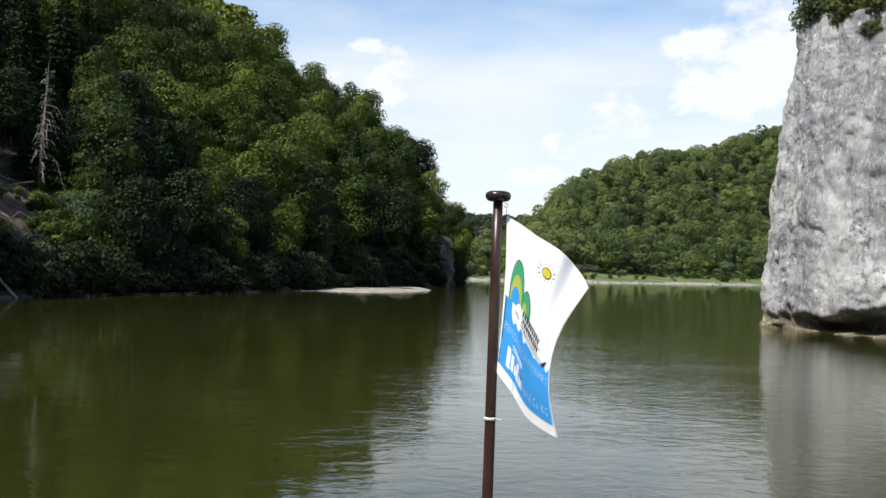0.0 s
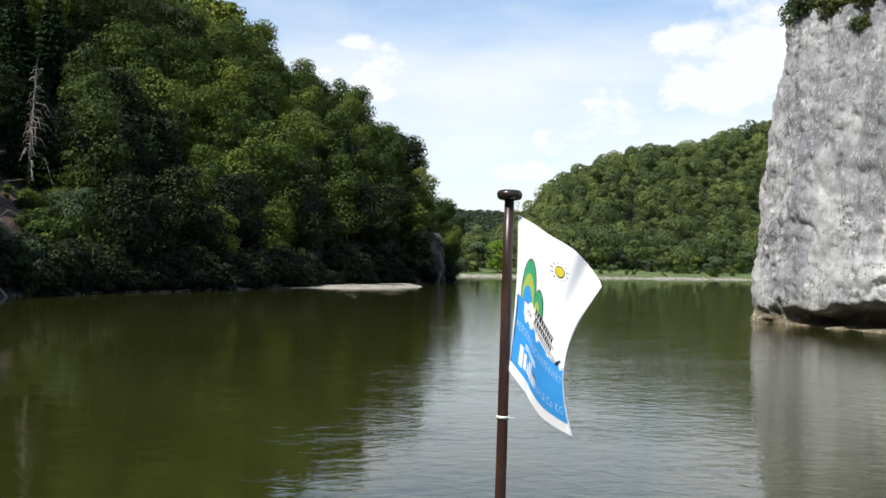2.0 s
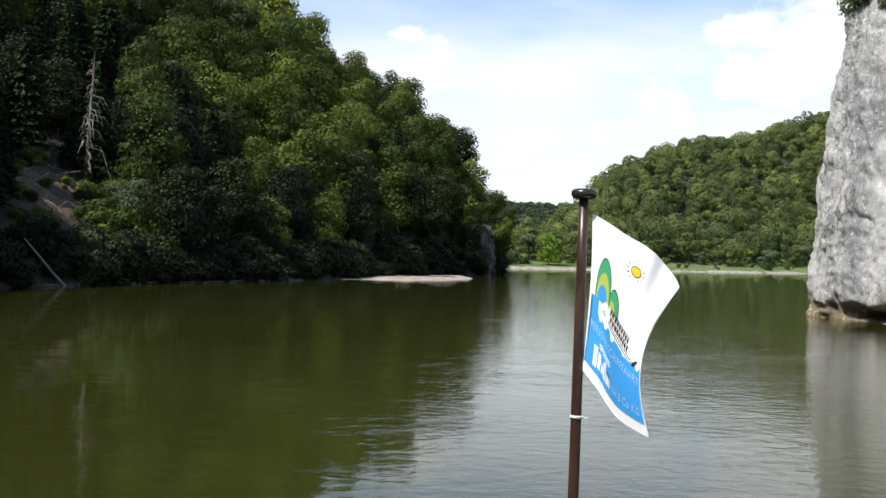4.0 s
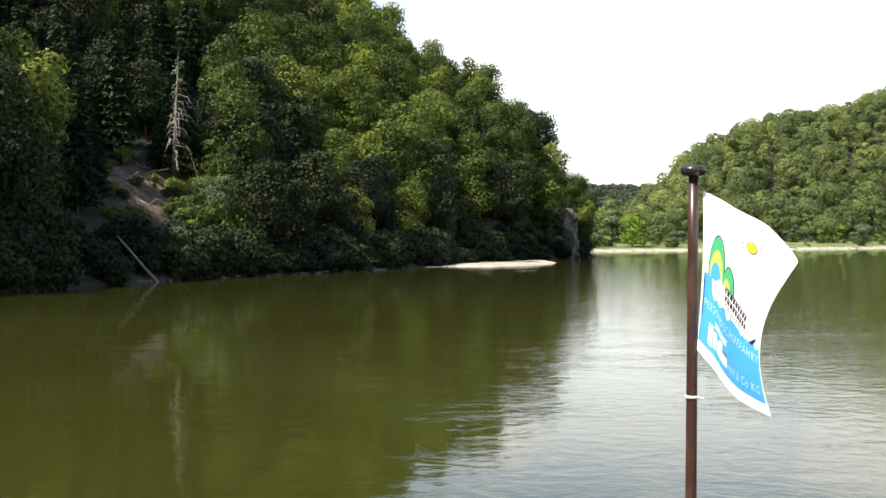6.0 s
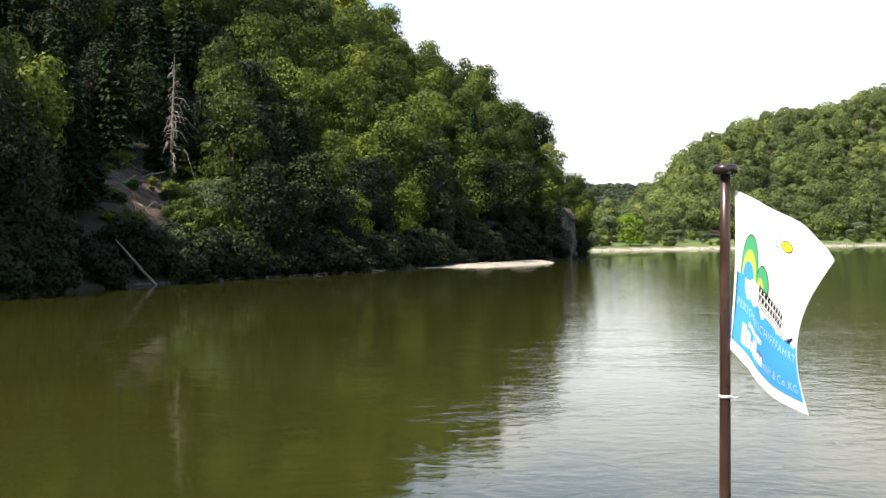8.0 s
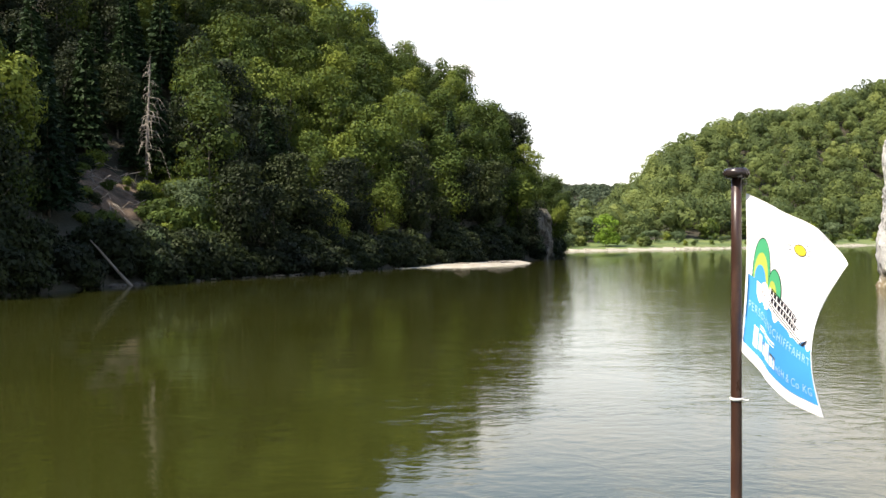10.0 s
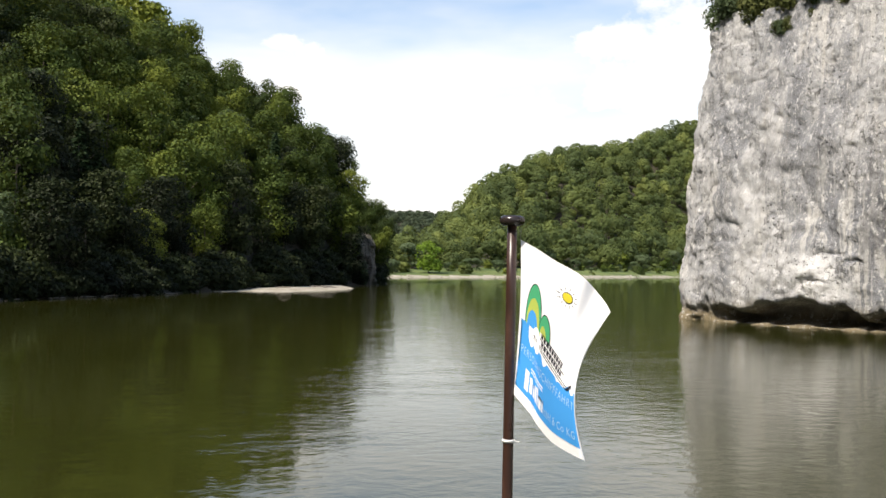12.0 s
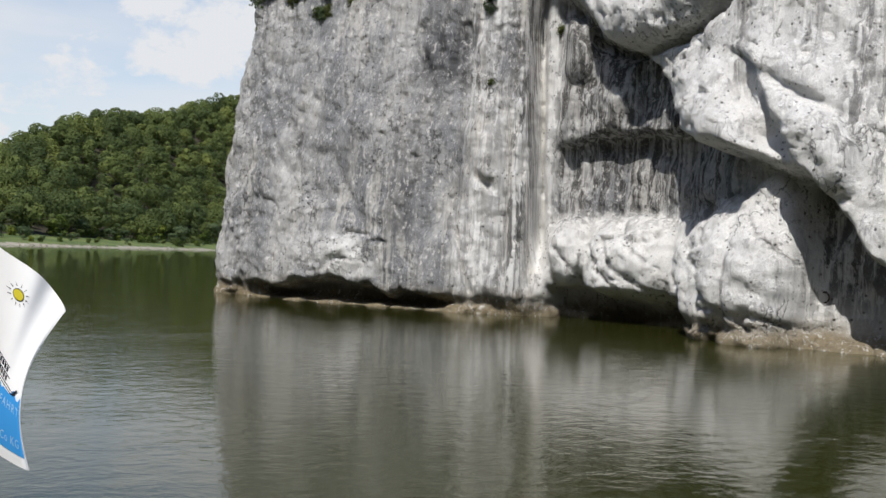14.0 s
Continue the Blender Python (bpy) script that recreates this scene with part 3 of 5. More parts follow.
    for cs, slope, a, w_, za, zb in ((143.0, -0.05, 0.55, 0.20, 9, 25), (144.6, 0.04, 0.5, 0.16, 4, 20), (147.2, -0.03, 0.75, 0.20, 2, 16), (148.5, 0.05, 0.6, 0.16, 10, 27)):
        o = o - a * np.exp(-((S - cs - slope * (Z - 10) - 0.15 * vnoise(Z * 0.6, cs, 3.0)) / w_) ** 2) * smooth(Z, za, za + 1.5) * (1 - smooth(Z, zb - 2, zb))
    o = o - 0.55 * smooth(fbm(S * 1.1, Z * 0.9, 121.0, 3), 0.2, 0.6) * np.exp(-((S - 145.6) / 1.3) ** 2 - ((Z - 10.6) / 1.3) ** 2)
    o = o - 2.2 * np.exp(-((S - 149.9 + 0.045 * (Z - 12) - 0.3 * vnoise(Z * 0.35, 0.0, 125.0)) / 0.38) ** 2) * smooth(Z, 3.0, 6)
    # alcove under the great overhang
    lip_s = (100, 147.5, 150, 154.5, 158.8, 162.8, 165.8, 168.5, 171.5, 173.5, 175.5, 177, 177.9, 179.8, 184, 190, 400)
    lip_z = (34, 31, 26, 22.0, 19.2, 15.2, 12.4, 11.4, 11.2, 10.3, 9.6, 8.2, 7.0, 4.4, 1.5, -2, -20)
    lip = np.interp(S, lip_s, lip_z) + 0.45 * fbm(S * 0.35, 0.0, 6.0, 4, 0.55)
    above = smooth(Z - lip, -0.2, 1.1)
    inside = smooth(S, 149.5, 151.5)
    o = o + inside * (2.7 * above - 1.3 * (1 - above) * smooth(Z, 6, 9) * (1 - smooth(S, 172, 180)))
    o = o - inside * 1.0 * above * smooth(Z - lip, 2.5, 9.0)
    # rounded boulder above the lip, undercut below
    block = ((S - 161.5 - 0.25 * (Z - 24)) / 8.6) ** 2 + ((Z - 24.4) / 4.3) ** 2
    o = o + 2.7 * np.sqrt(np.clip(1 - block, 0, 1)) * inside
    o = o - 0.9 * np.exp(-((block - 1.12) / 0.13) ** 2) * inside * (1 - smooth(Z, 24, 27))
    # hanging blocks and curtains within the alcove
    tier = 13.9 + 0.35 * fbm(S * 0.5, 0.0, 93.0, 3) - 0.25 * np.clip(152.5 - S, 0, 3)
    o = o + 1.7 * smooth(S, 150.6, 152) * (1 - smooth(S, 162.5, 166)) * smooth(Z, tier - 0.25, tier + 0.5) * (1 - above)
    o = o + 1.2 * np.exp(-((S - 152.4 + 0.10 * (Z - 21)) / 1.1) ** 4 - ((Z - 21.6) / 2.3) ** 4) * (1 - above)
    o = o + 0.8 * np.exp(-((S - 155.8) / 1.2) ** 2 - ((Z - 17.2) / 1.9) ** 2) * (1 - above)
    o = o + 0.30 * np.abs(vnoise(S * 1.25 + 0.3 * vnoise(S, Z * 0.3, 97.0), Z * 0.10, 95.0)) * inside * (1 - above) * smooth(Z, 7, 10)
    o = o + 0.6 * np.exp(-((S - 153.4) / 1.3) ** 2 - ((Z - 9.2) / 1.6) ** 2) * (1 - above)
    # rounded lower bulges, undercut at the water
    for cs, cz, ws, wz, a in ((152.6, 5.4, 1.4, 2.2, 1.9), (157.6, 4.4, 3.0, 3.1, 2.5), (167.8, 4.0, 2.9, 4.2, 2.0), (172.4, 4.2, 2.3, 4.8, 2.1)):
        q = ((S - cs) / ws) ** 2 + ((Z - cz) / wz) ** 2
        o = o + a * np.sqrt(np.clip(1 - q / 1.6, 0, 1))
    o = o - 1.2 * np.exp(-((S - 163.2 + 0.1 * (Z - 4)) / 0.8) ** 2) * (1 - smooth(Z, 8, 10)) * smooth(Z, 1.0, 2.5)
    o = o - 3.0 * smooth(S, 150.5, 152) * (1 - smooth(S, 161, 166)) * (1 - smooth(Z, 1.2 + 0.18 * np.clip(158 - S, 0, 9), 2.6))
    o = o + 0.5 * np.abs(fbm(S * 0.17, Z * 0.20, 61.0, 4, 0.5)) * smooth(S, 150, 154)
    o = o + (0.30 * fbm(S * 0.55, Z * 0.6, 141.0, 4, 0.55) - 0.5 * np.exp(-(vnoise(S * 0.4 + 0.5 * Z, Z * 0.25, 143.0) / 0.07) ** 2)) * smooth(S, 150, 152) * (1 - smooth(S, 174, 177)) * (1 - smooth(Z, 8, 10))
    # shaded recess below the last stretch of the lip
    o = o - 1.9 * smooth(S, 174.4, 176.2) * (1 - smooth(S, 186, 194)) * (1 - above) * smooth(Z, -1, 2)
    # pocket and boss on the outer mass
    o = o - 2.2 * np.exp(-((S - 172.3 + 0.62 * (Z - 13.6)) / 1.35) ** 4 - ((Z - 13.8) / 3.3) ** 4)
    boss = ((S - 176.9 + 0.35 * (Z - 11)) / 2.0) ** 2 + ((Z - 11.2) / 2.7) ** 2
    o = o + 1.5 * np.sqrt(np.clip(1 - boss, 0, 1))
    o = o - 0.5 * np.exp(-((Z - 16.4 + 0.55 * (S - 172)) / 0.35) ** 2) * smooth(S, 168, 170) * (1 - smooth(S, 176, 179))
    # the rock stands back above a planted ledge
    ledge = ledge_height(S) + 0.8 * fbm(S * 0.2, 0.0, 9.0, 3)
    o = o - 3.2 * smooth(Z, ledge, ledge + 1.2) * (1 - smooth(S, 146, 152))
    vx, vy = X[None] + NX[None] * o, Y[None] + NY[None] * o
    zz = Z + 0.10 * fbm(S * 1.1, Z * 1.1, 40.0, 3)
    rows = [np.stack([vx, vy, zz], -1)]
    for back, up in ((4, 1.0), (10, 1.8), (18, 2.2)):
        rows.append(np.stack([X - NX * (back + 3), Y - NY * (back + 3), np.full_like(X, 43.5 + up)], -1)[None])
    v = np.concatenate(rows)
    f_ = grid_faces(v.shape[0], v.shape[1])[:, ::-1]
    me = raw_mesh("cliff", v.reshape(-1, 3), f_, LIMESTONE, True)
    # where grey lichen has darkened the old face, and where fresher rock shows
    grown = 1 - 0.62 * smooth(S, 140.5, 144.5) - 0.38 * smooth(S, 148.8, 150.5) + 0.25 * np.exp(-((S - 147) / 1.2) ** 2)
    grown = grown - 0.6 * (1 - smooth(Z, 3.5, 7.5)) * smooth(Z, 2.0, 2.8) * np.exp(-((S - 131) / 4) ** 2) + 0.3 * fbm(S * 0.15, Z * 0.1, 50.0, 4)
    # the alcove below the lip is greyer and more darkly streaked
    grown = grown + 0.75 * smooth(S, 150, 151.5) * (1 - above) * smooth(Z, 6.5, 9.5) * (1 - smooth(S, 168, 176))
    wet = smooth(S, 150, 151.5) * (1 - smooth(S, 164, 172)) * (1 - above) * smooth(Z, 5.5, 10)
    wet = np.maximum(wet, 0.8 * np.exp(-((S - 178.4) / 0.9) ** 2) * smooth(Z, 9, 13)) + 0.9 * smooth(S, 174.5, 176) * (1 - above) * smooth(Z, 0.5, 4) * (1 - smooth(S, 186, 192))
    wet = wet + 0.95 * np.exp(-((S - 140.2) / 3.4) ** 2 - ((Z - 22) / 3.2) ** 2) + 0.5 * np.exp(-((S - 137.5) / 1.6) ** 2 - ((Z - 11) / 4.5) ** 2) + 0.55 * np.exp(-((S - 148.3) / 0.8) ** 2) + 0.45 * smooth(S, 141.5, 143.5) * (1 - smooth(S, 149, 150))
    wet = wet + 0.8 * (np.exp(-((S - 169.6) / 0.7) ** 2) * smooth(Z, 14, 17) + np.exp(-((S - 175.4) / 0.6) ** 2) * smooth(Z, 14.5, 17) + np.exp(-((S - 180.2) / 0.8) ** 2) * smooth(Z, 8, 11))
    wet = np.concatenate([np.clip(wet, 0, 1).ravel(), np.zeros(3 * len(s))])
    scar = np.exp(-(((S - 139.8 - 0.25 * (Z - 21)) / 3.2) ** 2 + ((Z - 21.4 + 0.3 * fbm(S * 0.5, Z * 0.5, 131.0, 3)) / 2.6) ** 2) ** 2) + 0.55 * np.exp(-(((S - 136.5) / 1.8) ** 2 + ((Z - 9.5) / 5.5) ** 2) ** 2)
    scar = scar + 0.45 * np.exp(-(((S - 123.5) / 1.6) ** 2 + ((Z - 13.5) / 2.4) ** 2) ** 2) + 0.4 * np.exp(-(((S - 129.5 - 0.5 * (Z - 13)) / 1.3) ** 2 + ((Z - 13.0) / 2.8) ** 2) ** 2)
    scar = np.concatenate([np.clip(scar * (1 + 0.5 * fbm(S * 0.6, Z * 0.6, 133.0, 3)), 0, 1).ravel(), np.zeros(3 * len(s))])
    me.attributes.new("scar", "FLOAT", "POINT").data.foreach_set("value", scar.astype(np.float32))
    me.attributes.new("dark_streak", "FLOAT", "POINT").data.foreach_set("value", wet.astype(np.float32))
    grown = np.concatenate([np.clip(grown, 0, 1).ravel(), np.ones(3 * len(s))])
    me.attributes.new("lichen", "FLOAT", "POINT").data.foreach_set("value", grown.astype(np.float32))
    stain = np.concatenate([np.exp(-((S - 146) / 4.2) ** 4).ravel(), np.zeros(3 * len(s))])
    me.attributes.new("ochre", "FLOAT", "POINT").data.foreach_set("value", stain.astype(np.float32))
    tagged(new("cliff", me), "weathered grey limestone cliff with pale streaks rising from the water", "cliff")
    return along_plan, Z, np.stack([vx, vy, zz], -1)


CLIFF_SG, CLIFF_ZG, CLIFF_V = build_cliff()


def on_cliff(s, z):
    """The place on the rock s metres along the cliff's plan and z up."""
    j = int(np.argmin(np.abs(CLIFF_SG[0] - s)))
    i = int(np.argmin(np.abs(CLIFF_ZG[:, 0] - z)))
    return Vector(CLIFF_V[i, j])


# ---- trees ----
def clump_mesh(points, normals, sizes, rng, droop=0.0, long=1.0, ruffle=0.42):
    """Small leaf sprays set at all angles about the outward direction."""
    n = len(points)
    nr = normals + rng.normal(0, ruffle, (n, 3))
    nr /= np.linalg.norm(nr, axis=1)[:, None] + 1e-9
    a = np.cross(nr, rng.normal(0, 1, (n, 3)))
    a /= np.linalg.norm(a, axis=1)[:, None] + 1e-9
    if droop:
        out = normals * np.array([1, 1, 0.0]) + np.array([0, 0, -droop]) + rng.normal(0, 0.25, (n, 3))
        a = out / (np.linalg.norm(out, axis=1)[:, None] + 1e-9)
        nr = np.cross(a, rng.normal(0, 1, (n, 3)) * 0.4 + np.cross(a, np.array([0, 0, 1.0])))
        nr /= np.linalg.norm(nr, axis=1)[:, None] + 1e-9
    b = np.cross(nr, a)
    sz = sizes[:, None]
    w = rng.uniform(0.55, 1.15, (3, n, 1))
    p0 = points - a * sz * w[0] * 0.62 * long - b * sz * 0.2
    p1 = points + a * sz * w[1] * 0.62 * long - b * sz * rng.uniform(-0.1, 0.35, (n, 1))
    p2 = points + b * sz * w[2] * 0.75 + a * sz * rng.uniform(-0.4, 0.4, (n, 1))
    v = np.stack([p0, p1, p2], 1).reshape(-1, 3)
    return v, np.arange(3 * n).reshape(-1, 3)


def broad_crown(seed, height, width, clumps, size, base=0.18, lobes=0, fat=1.0, ruffle=0.5, shell=(0.55, 1.3), strays=0.22, squash=0.62):
    rng = np.random.default_rng(seed)
    n = lobes or int(rng.integers(16, 24))
    zc = rng.uniform(base + 0.08, 0.92, n) * height
    prof = np.sqrt(np.clip(1 - ((zc / height - 0.52) / 0.52) ** 2, 0.05, 1))
    ang = rng.uniform(0, 2 * np.pi, n)
    rad = width * 0.5 * prof * np.sqrt(rng.uniform(0.15, 1, n)) * 0.72
    c = np.stack([np.cos(ang) * rad, np.sin(ang) * rad, zc], 1)
    c[0] = (0, 0, height * 0.86)
    lr = width * (0.11 + 0.17 * rng.uniform(0, 1, n) ** 1.4) * fat
    pick = rng.choice(n, clumps, p=lr ** 2 / (lr ** 2).sum())
    d = rng.normal(0, 1, (clumps, 3)) + np.array([0, 0, 0.35])
    d /= np.linalg.norm(d, axis=1)[:, None]
    r = lr[pick] * rng.uniform(shell[0], shell[1], clumps)
    p = c[pick] + d * r[:, None] * np.array([1.15, 1.15, squash])
    loose = rng.uniform(0, 1, clumps) < strays
    q = rng.normal(0, 1, (clumps, 3))
    q /= np.linalg.norm(q, axis=1)[:, None]
    mid = np.array([0, 0, height * 0.52])
    p[loose] = (mid + q * np.array([width * 0.42, width * 0.42, height * 0.46]) * rng.uniform(0.7, 1.0, (clumps, 1)) ** 0.5)[loose]
    d[loose] = q[loose]
    p[:, 2] -= 0.06 * (p[:, 0] ** 2 + p[:, 1] ** 2) ** 0.5
    return clump_mesh(p, d, size * rng.uniform(0.6, 1.35, clumps), rng, ruffle=ruffle)


def conifer_crown(seed, height, width, clumps, size, base=0.10):
    rng = np.random.default_rng(seed)
    t = 1 - np.sqrt(rng.uniform(0, 1, clumps))
    t = base + (1 - base) * t
    ang = rng.uniform(0, 2 * np.pi, clumps)
    whorl = 0.84 + 0.15 * np.cos(t * height * 2 * np.pi / 1.15) + 0.16 * np.sin(ang * 5 + np.floor(t * height / 1.15) * 2.4)
    r = width * 0.5 * (1 - t) ** 0.85 * whorl * np.sqrt(rng.uniform(0.25, 1, clumps)) + 0.1
    p = np.stack([np.cos(ang) * r, np.sin(ang) * r, t * height - r * 0.28], 1)
    d = np.stack([np.cos(ang), np.sin(ang), np.full(clumps, 0.25)], 1)
    return clump_mesh(p, d, size * rng.uniform(0.6, 1.3, clumps), rng, 0.45, 1.5)


def trunk_mesh(seed, height, radius, limbs=4):
    rng = np.random.default_rng(seed)
    bend = rng.normal(0, 0.25, 2)
    pts = [(bend[0] * q * q, bend[1] * q * q, height * q - 0.8 * (1 - q)) for q in (0, 0.06, 0.3, 0.6, 0.85)]
    out = [tube(pts, [radius * k for k in (1.35, 1.0, 0.8, 0.5, 0.15)], 7)]
    for i in range(limbs):
        q = rng.uniform(0.3, 0.7)
        a = rng.uniform(0, 6.28)
        o = Vector((bend[0] * q * q, bend[1] * q * q, height * q))
        e = o + Vector((math.cos(a), math.sin(a), 0.8)) * height * 0.16
        out.append(tube([o, o.lerp(e, 0.5) + Vector((0, 0, -0.2)), e], [radius * 0.45, radius * 0.3, radius * 0.1], 5))
    return join(out)


KINDS = []
for i in range(6):
    hgt, wid = (16.5, 18.5, 14.0, 19.5, 12.5, 16.0)[i], (9.0, 8.6, 9.6, 9.0, 8.6, 11.0)[i]
    KINDS.append(("broad", "trunk", raw_mesh("trunk", *trunk_mesh(i, hgt * 0.9, 0.24), BARK, True),
                  raw_mesh("crown", *broad_crown(20 + i, hgt, wid, 4900, 0.46, 0.02, (22, 26, 19, 27, 20, 24)[i], 1.1, 0.28, (0.72, 1.16), 0.10, 0.85), LEAF_GREY if i == 4 else LEAF)))
for i in range(4):
    hgt, wid = (19.0, 22.0, 17.0, 20.0)[i], (8.6, 9.4, 8.0, 8.8)[i]
    KINDS.append(("spruce", "trunk", raw_mesh("trunk", *trunk_mesh(40 + i, hgt * 0.97, 0.26, 0), BARK, True),
                  raw_mesh("crown", *conifer_crown(60 + i, hgt, wid, 3500, 0.52), NEEDLE)))
# two broad crowns in the shade-dark leaf colour
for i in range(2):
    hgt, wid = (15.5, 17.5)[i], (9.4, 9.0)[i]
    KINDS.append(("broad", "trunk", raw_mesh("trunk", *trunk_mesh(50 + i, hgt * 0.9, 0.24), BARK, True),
                  raw_mesh("crown", *broad_crown(70 + i, hgt, wid, 4600, 0.48, 0.02, (24, 27)[i], 1.08, 0.30, (0.70, 1.18), 0.12, 0.85), LEAF_SHADED)))
LABELS = {"broad": ("green broadleaf tree on the wooded slope", "tree"), "spruce": ("dark green spruce on the wooded slope", "conifer")}


def plant(kind, m, label="", group="trees on the slope", category=""):
    what, _, trunk, crown = KINDS[kind]
    t = empty("tree" if what == "broad" else "spruce_tree")
    part("trunk", trunk, None, t)
    part("crown", crown, None, t)
    t.matrix_world = m
    return tagged(t, label or LABELS[what][0], category or LABELS[what][1], group)


def spread(xa, xb, ya, yb, step, rng):
    """Jittered points of a stand of trees."""
    gx, gy = np.meshgrid(np.arange(xa, xb, step), np.arange(ya, yb, step))
    p = np.stack([gx.ravel(), gy.ravel()], 1)
    return p + rng.uniform(-0.42, 0.42, p.shape) * step


def build_slope_trees():
    rng = np.random.default_rng(3)
    p = spread(-190, 26, 84, 372, 7.3, rng)
    d = left_in(p[:, 0], p[:, 1])
    front = np.where(p[:, 1] < 200, 62, 85)
    keep = (d > np.where(p[:, 1] > 265, 0.6, 2.5)) & (d < front)
    clearing = ((p[:, 0] + 57.5) / 9) ** 2 + ((p[:, 1] - 152) / 13) ** 2 < 1
    keep &= ~clearing
    keep &= ((p[:, 0] + 50) / 6.0) ** 2 + ((p[:, 1] - 123) / 4.6) ** 2 > 1
    # a steep glade runs from the shore up past the dead spruce
    up = p[:, 1] - 126
    keep &= ~((np.abs(p[:, 0] + 44.6 + 0.355 * up) < 6.0 + 0.045 * up) & (p[:, 1] < 166))
    p, d = p[keep], d[keep]
    z = ground_height(p[:, 0], p[:, 1])
    order = np.argsort(d - 0.02 * (300 - p[:, 1]))
    wooded = fbm(p[:, 0] * 0.03, p[:, 1] * 0.03, 5.0, 3)
    far = []
    made = 0
    for i in order:
        x, y = p[i]
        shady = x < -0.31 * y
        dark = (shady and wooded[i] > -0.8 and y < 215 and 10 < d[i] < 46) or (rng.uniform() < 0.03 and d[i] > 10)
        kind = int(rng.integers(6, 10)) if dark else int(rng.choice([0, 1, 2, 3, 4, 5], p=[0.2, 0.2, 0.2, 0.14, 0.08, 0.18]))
        # the dark leaf copy paints shade low down and over the shady part
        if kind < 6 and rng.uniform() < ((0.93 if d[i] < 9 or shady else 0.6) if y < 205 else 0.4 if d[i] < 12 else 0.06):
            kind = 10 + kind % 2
        size = rng.uniform(0.72, 1.18) * (0.78 if d[i] < 6 and y < 240 else 1.0) * (1.05 if y > 255 else 1.0)
        lean = rng.uniform(0, 6) if d[i] < 10 else rng.uniform(0, 2)
        m = pose(x, y, z[i] - 0.3, 0, lean, rng.uniform(0, 360)) @ Matrix.Diagonal((size, size, size * rng.uniform(0.9, 1.12), 1))
        if made < 300:
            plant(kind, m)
            made += 1
        else:
            far.append((kind, m))
    if far:
        for name, mat, group in (("upper_wood", LEAF, [q for q in far if not 6 <= q[0] < 10]), ("upper_spruce_wood", NEEDLE, [q for q in far if 6 <= q[0] < 10])):
            if not group:
                continue
            lite = [broad_crown(80 + i, 16, 9.5, 1400, 0.9, 0.02, 20, 1.12, 0.34, (0.78, 1.14), 0.09, 0.85) for i in range(3)] if mat is LEAF else [conifer_crown(90 + i, 20, 6.8, 1200, 1.0) for i in range(3)]
            pieces = []
            for j, (kind, m) in enumerate(group):
                v, f_ = lite[j % 3]
                mm = np.array(m)
                pieces.append((v @ mm[:3, :3].T + mm[:3, 3], f_))
            me = raw_mesh(name, *join(pieces), mat)
            me.attributes.new("tone", "FLOAT", "POINT").data.foreach_set("value", np.repeat(rng.uniform(0.0, 1.0, len(pieces)), [len(v) for v, _ in pieces]).astype(np.float32))
            tagged(new(name, me), "dense green trees high on the slope", "woods", kind="stuff")


build_slope_trees()


def undergrowth():
    """Bushes that hang over the near shore."""
    rng = np.random.default_rng(11)
    # all take the shade-dark leaf colour, so the bank reads as shaded
    shapes = [raw_mesh("foliage", *broad_crown(120 + i, 3.6, 5.0, 1200, 0.36, 0.0, 9, 1.1, 0.35, (0.8, 1.15), 0.12), LEAF_SHADED) for i in range(3)]
    stems = raw_mesh("stem", *trunk_mesh(130, 2.4, 0.09, 3), BARK, True)
    for i in range(350):
        y = rng.uniform(90, 150) if i >= 290 else rng.uniform(96, 215) if i % 2 else rng.uniform(200, 330) if i % 4 else rng.uniform(228, 292)
        x = np.interp(y, FOOT_Y, FOOT_X) - rng.uniform(0.0, 4.6)
        if ((x + 49.5) / 6.5) ** 2 + ((y - 122.5) / 4.6) ** 2 < 1:
            continue
        b = empty("shore_bush")
        part("stem", stems, None, b)
        part("foliage", shapes[i % 3], None, b)
        k = rng.uniform(0.75, 1.5)
        b.matrix_world = pose(x, y, float(ground_height(x, y)) - 0.3, rng.uniform(-8, 8), rng.uniform(0, 14), rng.uniform(0, 360)) @ Matrix.Diagonal((k, k, k, 1))
        tagged(b, "green bush overhanging the river bank, coloured as if in shade", "bush", "bushes on the shore")


undergrowth()


def bright_shore_tree():
    """Sunlit broadleaf trees that lean out from the shore."""
    for x, y, kind, size, lean, turn in ((-58.5, 116, 0, 1.12, 8, 20), (-56.0, 110, 2, 0.95, 10, 140), (-61.5, 121, 3, 1.0, 5, 250)):
        plant(kind, pose(x, y, float(ground_height(x, y)) - 0.3, 0, lean, turn) @ Matrix.Diagonal((size, size, size, 1)), "bright green broadleaf tree leaning from the shore")


bright_shore_tree()


